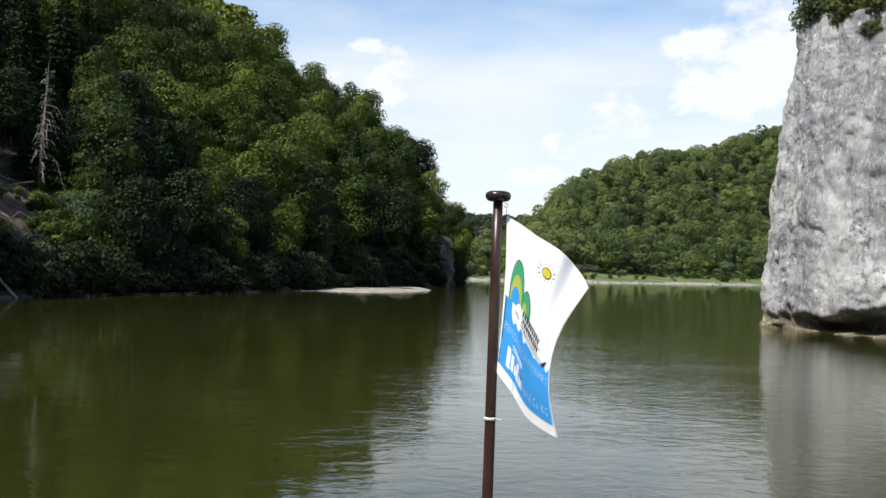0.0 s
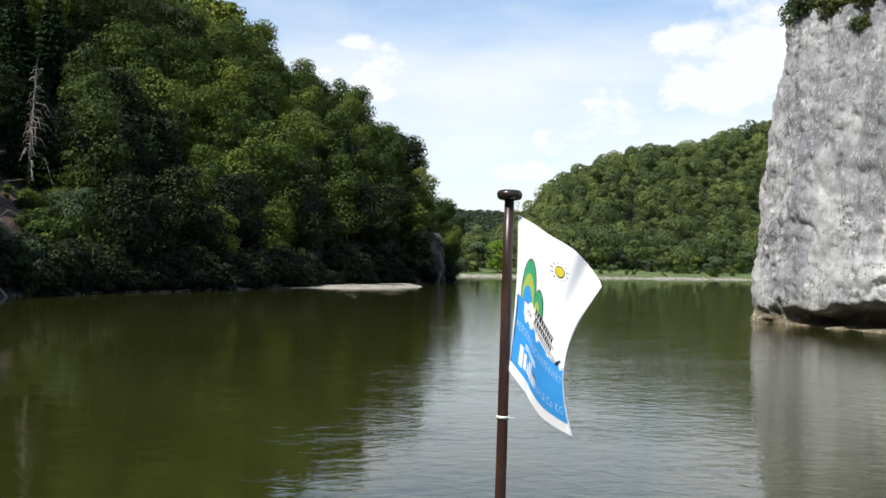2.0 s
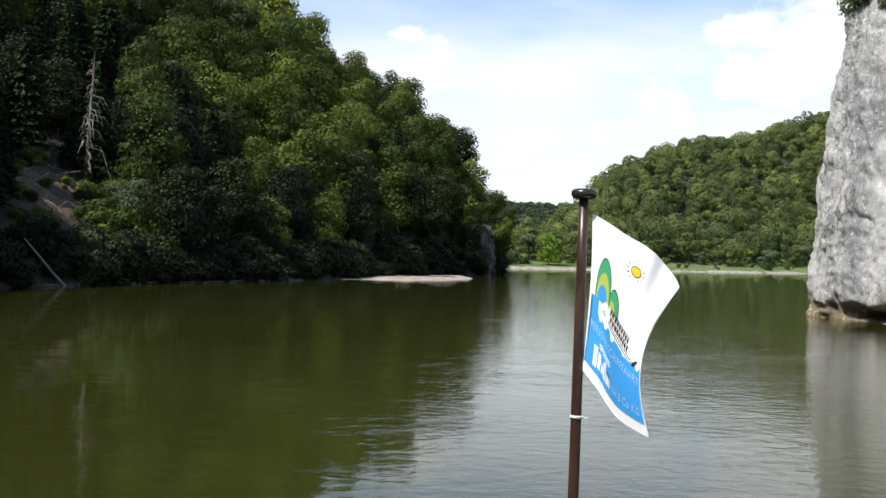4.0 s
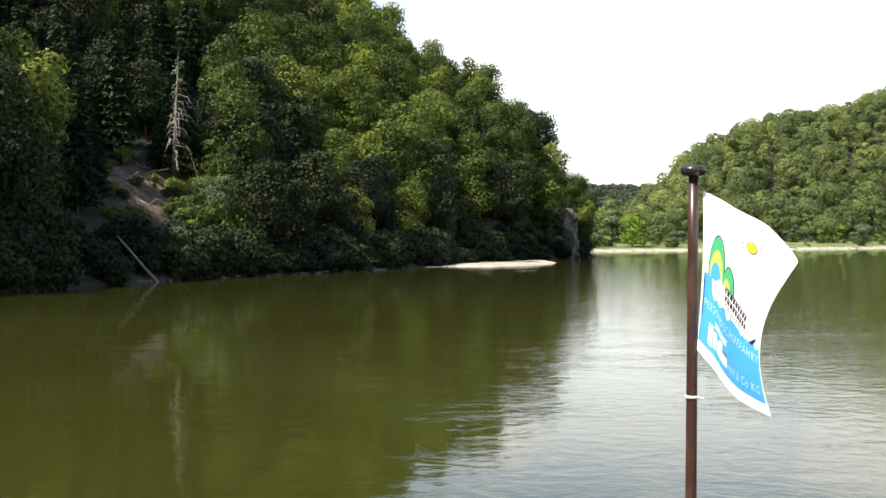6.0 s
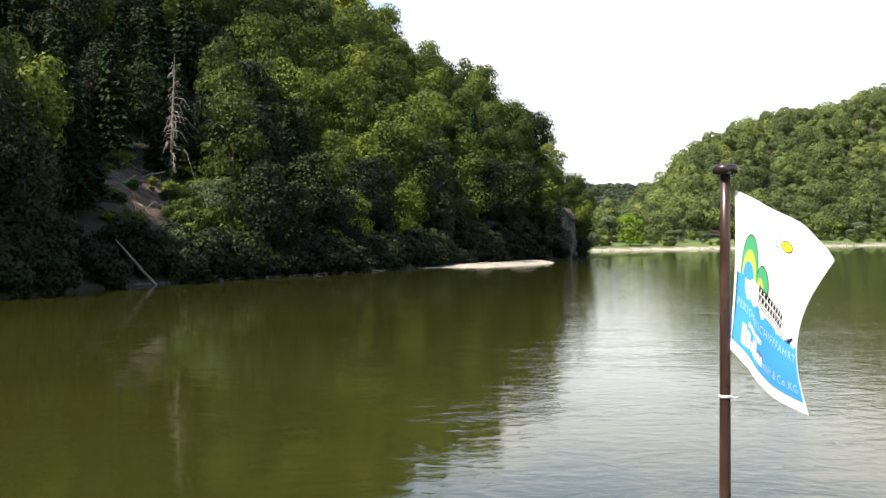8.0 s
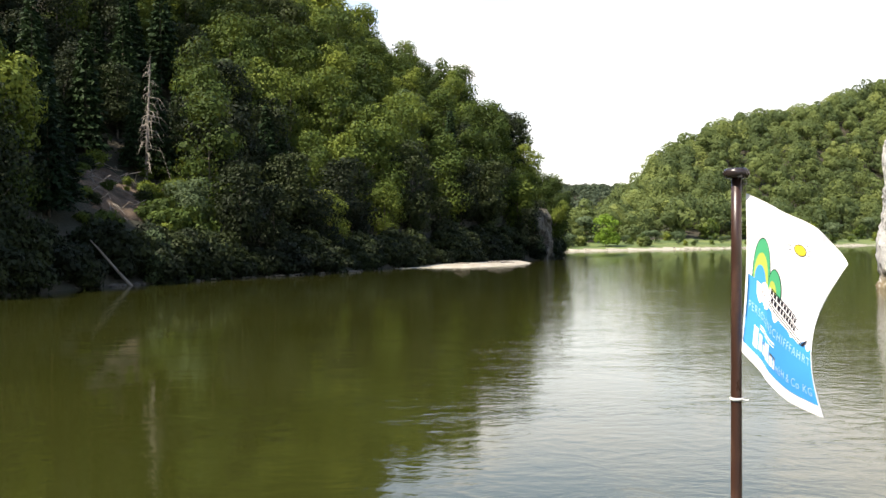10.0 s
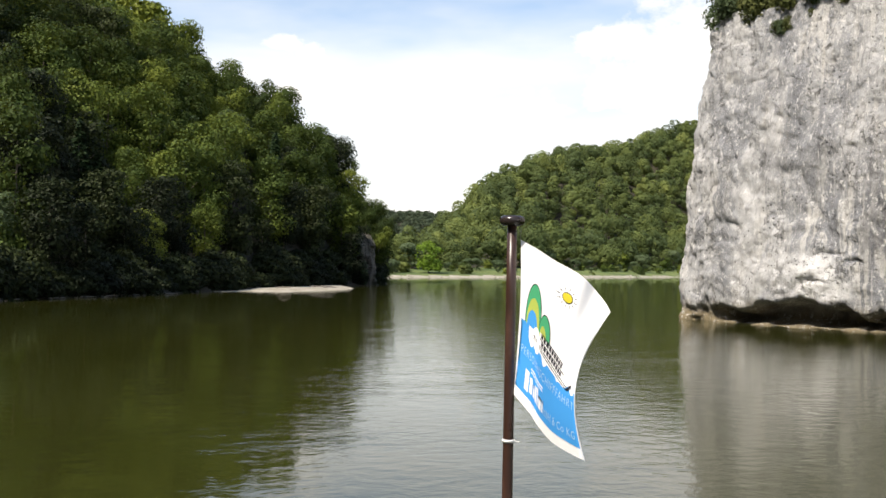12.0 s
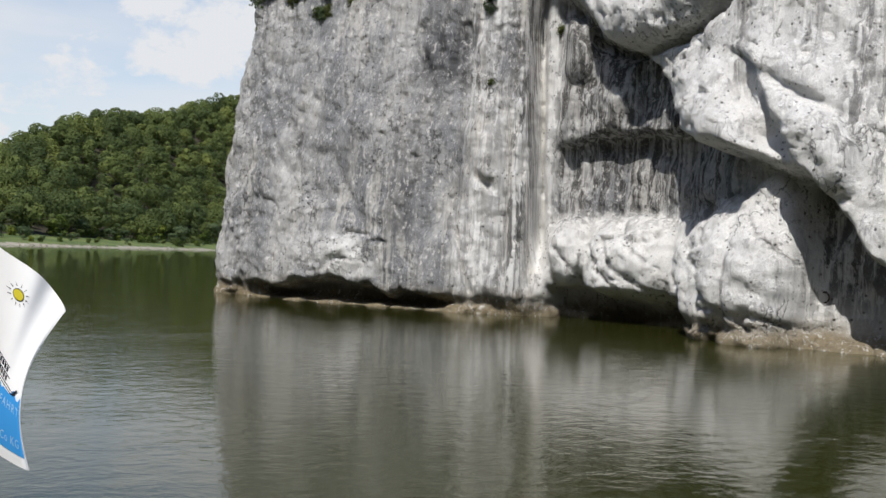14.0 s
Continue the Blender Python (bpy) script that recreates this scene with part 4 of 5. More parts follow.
def slope_bushes():
    rng = np.random.default_rng(12)
    # one shape in the plain leaf colour, one in the shade-darkened copy
    shapes = [raw_mesh("foliage", *broad_crown(140 + i, 3.0, 4.2, 1100, 0.38, 0.0), LEAF_SHADED if i else LEAF) for i in range(2)]
    stems = raw_mesh("stem", *trunk_mesh(150, 2.0, 0.08, 3), BARK, True)
    for i in range(64):
        y, across = rng.uniform(133, 170), rng.uniform(-6.5, 7.5)
        x = -50.5 - 0.362 * (y - 140) - across
        if -1.0 < across < 6.0 and 141 < y < 167 and rng.uniform() < 0.93:
            continue
        b = empty("slope_bush")
        part("stem", stems, None, b)
        part("foliage", shapes[i % 2], None, b)
        k = rng.uniform(0.5, 1.1)
        b.matrix_world = pose(x, y, float(ground_height(x, y)) - 0.2, 0, 8, rng.uniform(0, 360)) @ Matrix.Diagonal((k, k, k, 1))
        tagged(b, "small green bush growing on the steep slope", "bush", "bushes on the slope")

    # the sunlit look is put in by choosing the lighter leaf colour
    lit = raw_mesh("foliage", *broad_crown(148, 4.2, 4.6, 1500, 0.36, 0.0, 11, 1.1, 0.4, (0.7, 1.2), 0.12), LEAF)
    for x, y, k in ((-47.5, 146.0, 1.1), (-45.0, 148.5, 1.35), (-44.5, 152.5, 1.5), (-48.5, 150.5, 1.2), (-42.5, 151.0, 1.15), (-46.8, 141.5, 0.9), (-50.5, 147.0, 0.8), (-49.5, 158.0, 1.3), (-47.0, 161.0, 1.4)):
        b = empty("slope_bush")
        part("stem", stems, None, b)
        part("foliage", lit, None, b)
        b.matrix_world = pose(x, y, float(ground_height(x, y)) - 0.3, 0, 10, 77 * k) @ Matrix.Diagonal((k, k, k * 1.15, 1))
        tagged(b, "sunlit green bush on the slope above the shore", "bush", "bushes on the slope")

    for i in range(16):
        x, y, k = rng.uniform(-64, -51), rng.uniform(141, 162), rng.uniform(0.22, 0.55)
        b = empty("slope_bush")
        part("stem", stems, None, b)
        part("foliage", lit if i % 2 else shapes[0], None, b)
        b.matrix_world = pose(x, y, float(ground_height(x, y)) + 0.2, 0, 8, 31 * i) @ Matrix.Diagonal((k, k, k, 1))
        tagged(b, "small bush growing on bare earth", "bush", "bushes on the slope")

    pale = raw_mesh("foliage", *broad_crown(146, 3.4, 3.4, 900, 0.34, 0.0, strays=0.4), LEAF_GREY)
    for x, y, k in ((-45.2, 130.5, 1.0), (-46.6, 133.0, 1.25), (-45.8, 135.5, 0.8), (-48.0, 136.5, 1.0), (-51.0, 128.0, 0.7)):
        b = empty("slope_bush")
        part("stem", stems, None, b)
        part("foliage", pale, None, b)
        b.matrix_world = pose(x, y, float(ground_height(x, y)) - 0.2, 0, 18, 10 * k) @ Matrix.Diagonal((k, k, k * 1.3, 1))
        tagged(b, "silvery green bush leaning out over the shore", "bush", "bushes on the slope")


slope_bushes()


def far_woods():
    rng = np.random.default_rng(5)
    lite = [broad_crown(200 + i, (13, 15, 12, 14)[i], (11.5, 11, 12.5, 10)[i], 700, 1.2, 0.10, (3, 4, 3, 4)[i], 1.75, 0.20, (0.88, 1.08), 0.04, 0.95) for i in range(4)]
    p = spread(-40, 620, 520, 1180, 12.6, rng)
    e = far_bank(p[:, 0], p[:, 1])
    u = p[:, 0] / p[:, 1]
    keep = (e > 47 + 7 * fbm(p[:, 0] * 0.03, p[:, 1] * 0.03)) & (e < np.where(u < 0.10, 150, 262)) & (u > -0.03) & (u < 0.66)
    p = p[keep]
    z = ground_height(p[:, 0], p[:, 1])
    pieces, tones = [], []
    for i, (x, y) in enumerate(p):
        v, f_ = lite[i % 4]
        k = rng.uniform(0.8, 1.6)
        a = rng.uniform(0, 6.28)
        c, s = math.cos(a) * k, math.sin(a) * k
        r = np.array([[c, -s, 0], [s, c, 0], [0, 0, k * rng.uniform(0.85, 1.15)]])
        pieces.append((v @ r.T + np.array([x, y, z[i] - 1.5]), f_))
        tones.append(np.full(len(v), rng.uniform(-0.85, 0.55) - 0.12, np.float32))
    me = raw_mesh("far_woods", *join(pieces), FAR_LEAF)
    me.attributes.new("tone", "FLOAT", "POINT").data.foreach_set("value", np.concatenate(tones))
    tagged(new("far_woods", me), "dense mixed green woods on the far hill", "woods", kind="stuff")
    lite = [broad_crown(230 + i, 14, 16, 120, 3.6, 0.05, 6, 1.4, 0.2, (0.86, 1.08), 0.05) for i in range(3)]
    p = spread(-120, 420, 1330, 1660, 16, rng)
    z = ground_height(p[:, 0], p[:, 1])
    pieces = []
    for i, (x, y) in enumerate(p):
        v, f_ = lite[i % 3]
        pieces.append((v * rng.uniform(0.8, 1.2) + np.array([x, y, z[i] - 3]), f_))
    tagged(new("distant_woods", raw_mesh("distant_woods", *join(pieces), RIDGE_LEAF)), "dark hazy woods on the distant ridge", "woods", kind="stuff")


far_woods()


def bank_trees():
    """Trees and bushes that stand singly behind the far gravel bank."""
    rng = np.random.default_rng(9)
    crowns = [raw_mesh("crown", *broad_crown(260 + i, (12, 14, 10)[i], (11, 12, 10)[i], 900, 1.2, 0.04, 10, 1.25, 0.3, (0.8, 1.1), 0.08), (LEAF, LEAF_GREY, FAR_LEAF)[i]) for i in range(3)]
    yellow = raw_mesh("crown", *broad_crown(270, 15, 14, 1500, 1.1, 0.02, 14, 1.1, 0.35, (0.75, 1.15), 0.12), LEAF_YELLOW)
    trunk = raw_mesh("trunk", *trunk_mesh(280, 9, 0.3), BARK, True)

    def put(x, y, crown, k, label, name="bank_tree"):
        t = empty(name)
        part("trunk", trunk, None, t)
        part("crown", crown, None, t)
        t.matrix_world = pose(x, y, float(ground_height(x, y)) - 0.4, 0, 0, rng.uniform(0, 360)) @ Matrix.Diagonal((k, k, k, 1))
        tagged(t, label, "tree" if "tree" in name else "bush", "growth on the far bank")

    put(58.0, 566, yellow, 1.25, "bright yellow-green tree on the far bank")
    for i in range(210):
        x = rng.uniform(14, 420)
        e = rng.uniform(36, 60) if i < 50 else rng.uniform(12, 56)
        y = np.interp(x, BANK_X, BANK_Y) + e / 0.78
        if abs(x - 60) < 9 and y < 600:
            continue
        small = i >= 26
        put(x, y, crowns[i % 3], rng.uniform(0.18, 0.62) if small else rng.uniform(0.8, 1.3),
            "low green bush on the far meadow" if small else "rounded green tree behind the far gravel bank", "bank_bush" if small else "bank_tree")


bank_trees()


# ---- near shore details ----
def build_beach():
    """A broad gravel spit below the slope."""
    n, w = 70, 22
    t = np.linspace(0, 1, n)
    knots = (0, 0.15, 0.35, 0.52, 0.68, 0.84, 0.95, 1)
    fx, fy = np.interp(t, knots, (-26, -22.0, -14.0, -5.5, 0.6, 5.0, 7.2, 7.6)), np.interp(t, knots, (181, 190, 199, 196, 200, 214, 229, 235))
    bx, by = np.interp(t, knots, (-26.6, -23, -16.5, -11.5, -6.5, -0.5, 4.5, 7.0)), np.interp(t, knots, (182, 194, 213, 226, 238, 250, 250, 238))
    ker = np.hanning(9) / np.hanning(9).sum()
    fx, fy, bx, by = (np.convolve(np.pad(q, 4, mode="edge"), ker, "valid") for q in (fx, fy, bx, by))
    q = np.linspace(0, 1, w)[None]
    X = fx[:, None] * (1 - q) + bx[:, None] * q
    Y = fy[:, None] * (1 - q) + by[:, None] * q
    wide = np.clip(np.hypot(bx - fx, by - fy) / 20, 0, 1)[:, None]
    Z = -0.15 + (0.30 * smooth(q, 0.0, 0.3) + 0.35 * q) * wide + 0.06 * fbm(X * 0.35, Y * 0.35) * smooth(q, 0.02, 0.2)
    v = np.stack([X, Y, Z], -1).reshape(-1, 3)
    tagged(new("gravel_beach", raw_mesh("gravel_beach", v, grid_faces(n, w)[:, ::-1], GRAVEL, True)), "pale gravel spit reaching into the river", "beach", kind="structure")
    rng = np.random.default_rng(77)
    for k in range(6):
        a, b = int(rng.integers(22, 58)), int(rng.integers(8, 20))
        L = rng.uniform(2.5, 6)
        v, f_ = tube([(-L / 2, 0, 0.05), (0, 0.25, 0.22), (L / 2, 0, 0.12)], [0.16, 0.13, 0.06], 7)
        o = tagged(new("driftwood", raw_mesh("driftwood", v, f_, DEAD_WOOD, True)), "bleached driftwood lying on the gravel spit", "driftwood", "driftwood on the shore")
        o.matrix_world = pose(X[a, b], Y[a, b], Z[a, b], 0, rng.uniform(-3, 3), rng.uniform(-40, 40))


build_beach()


def rock_lump(seed, sx, sy, sz, mat=None, detail=3):
    rng = np.random.default_rng(seed)
    bm = bmesh.new()
    bmesh.ops.create_icosphere(bm, subdivisions=detail, radius=1)
    co = np.array([v.co[:] for v in bm.verts])
    k = rng.uniform(0, 50)
    r = 1 + 0.28 * fbm(co[:, 0] * 1.3 + k, co[:, 1] * 1.3, co[:, 2] * 0.8, 4) + 0.06 * fbm(co[:, 0] * 6 + k, co[:, 1] * 6, co[:, 2] * 3, 3)
    co = co * r[:, None] * np.array([sx, sy, sz])
    for v, c in zip(bm.verts, co):
        v.co = c
    for f_ in bm.faces:
        f_.smooth = True
    me = bpy.data.meshes.new("rock")
    bm.to_mesh(me)
    bm.free()
    me.materials.append(mat or LIMESTONE)
    me.attributes.new("lichen", "FLOAT", "POINT").data.foreach_set("value", np.full(len(co), 0.85, np.float32))
    return me


def headland():
    """Blocky rock that carries the trees of the headland."""
    n, w = 46, 64
    ang = np.linspace(0, 2 * math.pi, w, endpoint=False)
    zz = np.linspace(-1.5, 14.5, n)
    A, Z = np.meshgrid(ang, zz)
    side = np.abs(np.cos(A)) ** 4 + np.abs(np.sin(A)) ** 4
    r = side ** -0.25
    taper = np.interp(zz, (-1.5, 0.6, 1.6, 6, 11, 13.4, 14.5), (1.0, 0.95, 1.02, 1.0, 0.92, 0.6, 0.05))[:, None]
    beds = np.floor(Z / 1.7 + 0.5 * fbm(np.cos(A) * 2, np.sin(A) * 2))
    r = r * taper * (1 + 0.10 * vnoise(beds * 3.7, np.cos(A) * 1.5, np.sin(A) * 1.5) + 0.16 * fbm(np.cos(A) * 2.2 + 4, np.sin(A) * 2.2, Z * 0.22) + 0.05 * fbm(np.cos(A) * 9, np.sin(A) * 9, Z * 0.9))
    v = np.stack([np.cos(A) * r * 3.4, np.sin(A) * r * 8.0, Z], -1).reshape(-1, 3)
    f_ = [(i * w + j, i * w + (j + 1) % w, (i + 1) * w + (j + 1) % w, (i + 1) * w + j) for i in range(n - 1) for j in range(w)]
    o = tagged(new("rock_outcrop", raw_mesh("rock_outcrop", v, np.array(f_), OUTCROP)), "brown-grey rock outcrop under overhanging trees at the headland", "rock")
    o.matrix_world = pose(10.2, 281.0, 0, 0, 0, 12)
    for x, y, z, kind, size, lean, turn in ((8.8, 277.5, 2.0, 0, 0.74, 4, -100), (14.6, 288, 5.0, 2, 0.92, 10, 10), (13.5, 293, 7.0, 1, 0.9, 8, 0),
                                            (5.5, 276, 1.2, 11, 0.66, 6, -90), (14.0, 282.5, 8.5, 5, 0.62, 22, -10), (14.2, 285, 9.0, 0, 0.68, 26, 0), (11.0, 284, 10.5, 3, 0.7, 8, 40), (7.2, 276.5, 1.5, 2, 0.85, 6, -60), (9.6, 273.0, 0.2, 4, 0.5, 10, -60), (15.0, 279.0, 9.5, 2, 0.5, 26, -15), (13.5, 287.5, 11.0, 1, 0.62, 16, 15)):
        plant(kind, Matrix.Translation((x, y, z)) @ pose(0, 0, 0, 0, 0, turn) @ pose(0, 0, 0, 0, lean, 0) @ Matrix.Diagonal((size, size, size, 1)), "green tree leaning out over the headland rock")


headland()


def shore_stones():
    rng = np.random.default_rng(21)
    meshes = [rock_lump(30 + i, 0.8, 0.6, 0.4, WET_STONE) for i in range(4)]
    for i in range(70):
        y = rng.uniform(90, 215)
        x = np.interp(y, FOOT_Y, FOOT_X) + rng.uniform(-0.6, 1.0)
        k = rng.uniform(0.2, 0.75)
        o = tagged(new("shore_stone", meshes[i % 4]), "dark wet stone at the water's edge", "stone", "stones along the shore")
        o.matrix_world = pose(x, y, 0.05, 0, 0, rng.uniform(0, 360)) @ Matrix.Diagonal((k, k, k, 1))


shore_stones()


def bank_boulders():
    """Pale boulders thrown along the far gravel bank."""
    rng = np.random.default_rng(23)
    meshes = [rock_lump(50 + i, 1.0, 0.8, 0.6, GRAVEL, 2) for i in range(4)]
    for i in range(90):
        x = rng.uniform(30, 330) if i % 3 else rng.uniform(90, 150)
        y = np.interp(x, BANK_X, BANK_Y) + rng.uniform(-3, 9)
        k = rng.uniform(0.3, 0.8)
        o = tagged(new("bank_boulder", meshes[i % 4]), "pale boulder lying on the far gravel bank", "stone", "boulders on the far bank")
        o.matrix_world = pose(x, y, float(ground_height(x, y)) + 0.2 * k, 0, 0, rng.uniform(0, 360)) @ Matrix.Diagonal((k, k, k, 1))


bank_boulders()


def bare_slope():
    """A patch of bare earth with fallen brushwood among the trees."""
    n = 22
    gx, gy = np.meshgrid(np.linspace(-67, -48, n), np.linspace(138, 165, n))
    gx = gx + 0.8 * fbm(gx * 0.4, gy * 0.4)
    gz = ground_height(gx, gy) + 0.35 + 0.3 * fbm(gx * 0.7, gy * 0.7, 3.0)
    edge = np.sqrt(((gx + 57.5) / 7.4) ** 2 + ((gy - 152) / 12.5) ** 2) + 0.22 * fbm(gx * 0.3, gy * 0.3, 7.0)
    gz = gz - 2.5 * smooth(edge, 0.8, 1.1)
    v = np.stack([gx, gy, gz], -1).reshape(-1, 3)
    tagged(new("earth_patch", raw_mesh("earth_patch", v, grid_faces(n, n), SCREE, True)), "bare brown earth between the trees", "soil", kind="structure")
    rng = np.random.default_rng(4)
    for i in range(60):
        x, y = rng.uniform(-64, -51.5), rng.uniform(142, 163)
        L = rng.uniform(2, 5)
        v, f_ = tube([(-L / 2, 0, 0), (0, 0.1, 0.12), (L / 2, -0.1, 0.05)], [0.06, 0.05, 0.02], 6)
        o = tagged(new("fallen_branch", raw_mesh("fallen_branch", v, f_, DEAD_WOOD, True)), "grey fallen branch lying on bare earth", "branch", "brushwood")
        o.matrix_world = pose(x, y, float(ground_height(x, y)) + 0.55, 0, rng.uniform(10, 35), rng.uniform(0, 360))


bare_slope()


def dead_spruce():
    rng = np.random.default_rng(8)
    t = empty("dead_spruce")
    H = 20.0
    v, f_ = tube([(0, 0, -0.6), (0.1, 0, H * 0.4), (0.25, 0, H * 0.8), (0.3, 0, H)], [0.30, 0.22, 0.11, 0.03], 8)
    part("trunk", raw_mesh("trunk", v, f_, DEAD_WOOD, True), None, t, "bare grey trunk")
    for i in range(64):
        z = rng.uniform(0.12, 0.97) * H
        a = rng.uniform(0, 6.28)
        L = 4.8 * (1 - z / H) ** 0.6 * rng.uniform(0.25, 1.1) * (1.0 + 0.45 * math.cos(a)) + 0.3
        d = Vector((math.cos(a), math.sin(a), 0))
        pts = [Vector((0.2 * z / H, 0, z)), Vector((0.2 * z / H, 0, z - 0.1 * L)) + d * L * 0.5, Vector((0.2 * z / H, 0, z - rng.uniform(0.4, 0.95) * L)) + d * L * rng.uniform(0.7, 1.0)]
        pieces = [tube(pts, [0.085, 0.06, 0.025], 5)]
        for j in range(3):
            q = pts[1].lerp(pts[2], j / 3)
            e = q + Vector((rng.normal(0, 0.3), rng.normal(0, 0.3), -0.5))
            pieces.append(tube([q, e], [0.03, 0.012], 4))
        part("branch", raw_mesh("branch", *join(pieces), DEAD_WOOD, True), None, t)
    x, y = -57.5, 166
    t.matrix_world = pose(x, y, float(ground_height(x, y)) + 0.2, 0, 2, 0)
    tagged(t, "dead grey spruce with bare drooping branches", "dead tree")


dead_spruce()


def leaning_log():
    v, f_ = tube([(0, 0, 0), (1.7, 0.1, 1.9), (4.0, 0.2, 4.7), (5.1, 0.2, 6.0)], [0.20, 0.18, 0.12, 0.06], 9)
    o = tagged(new("leaning_log", raw_mesh("leaning_log", v, f_, DEAD_WOOD, True)), "pale dead trunk leaning from the bank into the water", "log")
    o.matrix_world = pose(-45.3, 125.5, -0.3, 0, 0, 212)
    rng = np.random.default_rng(31)
    for i in range(7):
        y = 133 + i * 7 + rng.uniform(-2, 2)
        x = np.interp(y, FOOT_Y, FOOT_X) + 0.8
        L = rng.uniform(3, 7)
        v, f_ = tube([(-L / 2, 0, 0), (0, 0.2, 0.05), (L / 2, 0, 0.0)], [0.13, 0.11, 0.06], 7)
        b = tagged(new("driftwood", raw_mesh("driftwood", v, f_, DEAD_WOOD, True)), "grey driftwood lying along the waterline", "driftwood", "driftwood on the shore")
        b.matrix_world = pose(x, y, 0.12, 0, rng.uniform(-4, 4), 62 + rng.uniform(-12, 12))


leaning_log()


# ---- plants on the cliff ----
def cliff_plants():
    rng = np.random.default_rng(17)
    shapes = [raw_mesh("foliage", *broad_crown(300 + i, 3.0, 3.6, 1600, 0.30, 0.0), (LEDGE_LEAF, LEAF_GREY, LEDGE_LEAF)[i]) for i in range(3)]
    stems = raw_mesh("stem", *trunk_mesh(310, 1.8, 0.07, 3), BARK, True)
    spots = [(q, float(ledge_height(q)) + rng.uniform(-0.4, 2.2), rng.uniform(0.5, 1.3)) for q in rng.uniform(110.5, 141, 70)]
    spots += [(q, float(ledge_height(q)) + rng.uniform(1.5, 7.0), rng.uniform(1.0, 1.9)) for q in rng.uniform(111, 139, 70)]
    spots += [(q, float(ledge_height(q)) - rng.uniform(0.6, 3.0), rng.uniform(0.25, 0.6)) for q in (119.5, 122.6, 123.4, 124.1, 126.8, 127.3, 130.2, 137.5)]
    spots += [(142.3, 24.9, 0.34), (142.6, 26.0, 0.45), (146.5, 27.6, 0.9), (147.8, 28.4, 1.0), (145.0, 29.5, 1.2), (112.6, 25.6, 0.32), (149.5, 29.0, 0.9), (148.4, 23.2, 0.3), (143.0, 18.4, 0.22)]
    for i, (s, z, k) in enumerate(spots):
        b = empty("cliff_shrub")
        part("stem", stems, None, b)
        part("foliage", shapes[i % 3], None, b)
        p = on_cliff(s, z) + Vector((0.25, 0.1, -0.9)) * k
        b.matrix_world = Matrix.Translation(p) @ pose(0, 0, 0, rng.uniform(-15, 15), rng.uniform(-15, 15), rng.uniform(0, 360)) @ Matrix.Diagonal((k, k, k, 1))
        tagged(b, "green shrub rooted on a limestone ledge", "shrub", "shrubs on the cliff")


cliff_plants()


def mooring_rings():
    for s, z in ((176.0, 3.3), (180.6, 3.2)):
        t = empty("mooring_ring")
        loop = [(0.0, 0.30 * math.cos(a), -0.30 + 0.30 * math.sin(a)) for a in np.linspace(0, 2 * math.pi, 25)]
        part("ring", raw_mesh("ring", *tube(loop, [0.045] * 25, 8), RUST, True), None, t, "rusty iron ring")
        part("bolt", raw_mesh("bolt", *tube([(0.5, 0.1, 0), (-0.1, 0, 0), (-0.16, 0, 0)], [0.06, 0.06, 0.03], 8), RUST, True), None, t)
        t.matrix_world = Matrix.Translation(on_cliff(s, z) + Vector((-0.12, -0.05, 0)))
        tagged(t, "rusty iron mooring ring fixed to the limestone", "mooring ring", "mooring rings")


mooring_rings()


# ---- flagstaff and flag ----
POLE_X, POLE_Y, CAP_Z = 0.660, 3.945, 4.824


def lathe(profile, sides=24):
    v = []
    for r, z in profile:
        for j in range(sides):
            q = 2 * math.pi * j / sides
            v.append((r * math.cos(q), r * math.sin(q), z))
    return np.array(v), grid_faces(len(profile), sides, True)


def build_pole():
    t = empty("flagstaff")
    part("pole", raw_mesh("pole", *lathe([(0.0, -8.2), (0.026, -8.2), (0.024, -3.0), (0.0205, -0.95), (0.0195, -0.3), (0.0185, -0.02), (0.0, -0.018)]), POLE, True), None, t, "dark brown varnished pole")
    part("knob", raw_mesh("knob", *lathe([(0.0, -0.022), (0.03, -0.022), (0.042, -0.018), (0.048, -0.008), (0.049, 0.002), (0.045, 0.012), (0.034, 0.017), (0.0, 0.018)]), KNOB, True), None, t, "flat black rounded knob")
    tie = part("cable_tie", raw_mesh("cable_tie", *lathe([(0.0205, -0.856), (0.0245, -0.856), (0.0245, -0.845), (0.0205, -0.845)]), TIE, True), None, t, "white plastic tie")
    v, f_ = tube([(0.02, -0.019, -0.85), (0.034, -0.02, -0.853), (0.042, -0.02, -0.849)], [0.0035, 0.003, 0.002], 6)
    part("tie_end", raw_mesh("tie_end", v, f_, TIE, True), None, tie)
    ring = [(0.030 + 0.006 * math.cos(a), -0.012, -0.036 + 0.008 * math.sin(a)) for a in np.linspace(0, 2 * math.pi, 13)]
    hook = part("wire_hook", raw_mesh("wire_hook", *tube(ring, [0.0013] * 13, 6), WIRE, True), None, t, "small steel wire hook")
    part("halyard", raw_mesh("halyard", *tube([(0.033, -0.012, -0.044), (0.033, -0.006, -0.06), (0.034, 0.0, -0.078)], [0.0012] * 3, 5), WIRE, True), None, hook)
    t.matrix_world = pose(POLE_X, POLE_Y, CAP_Z, 0, 0.7, 0)
    tagged(t, "dark wooden flagstaff with a black knob and white tie", "flagpole")


build_pole()


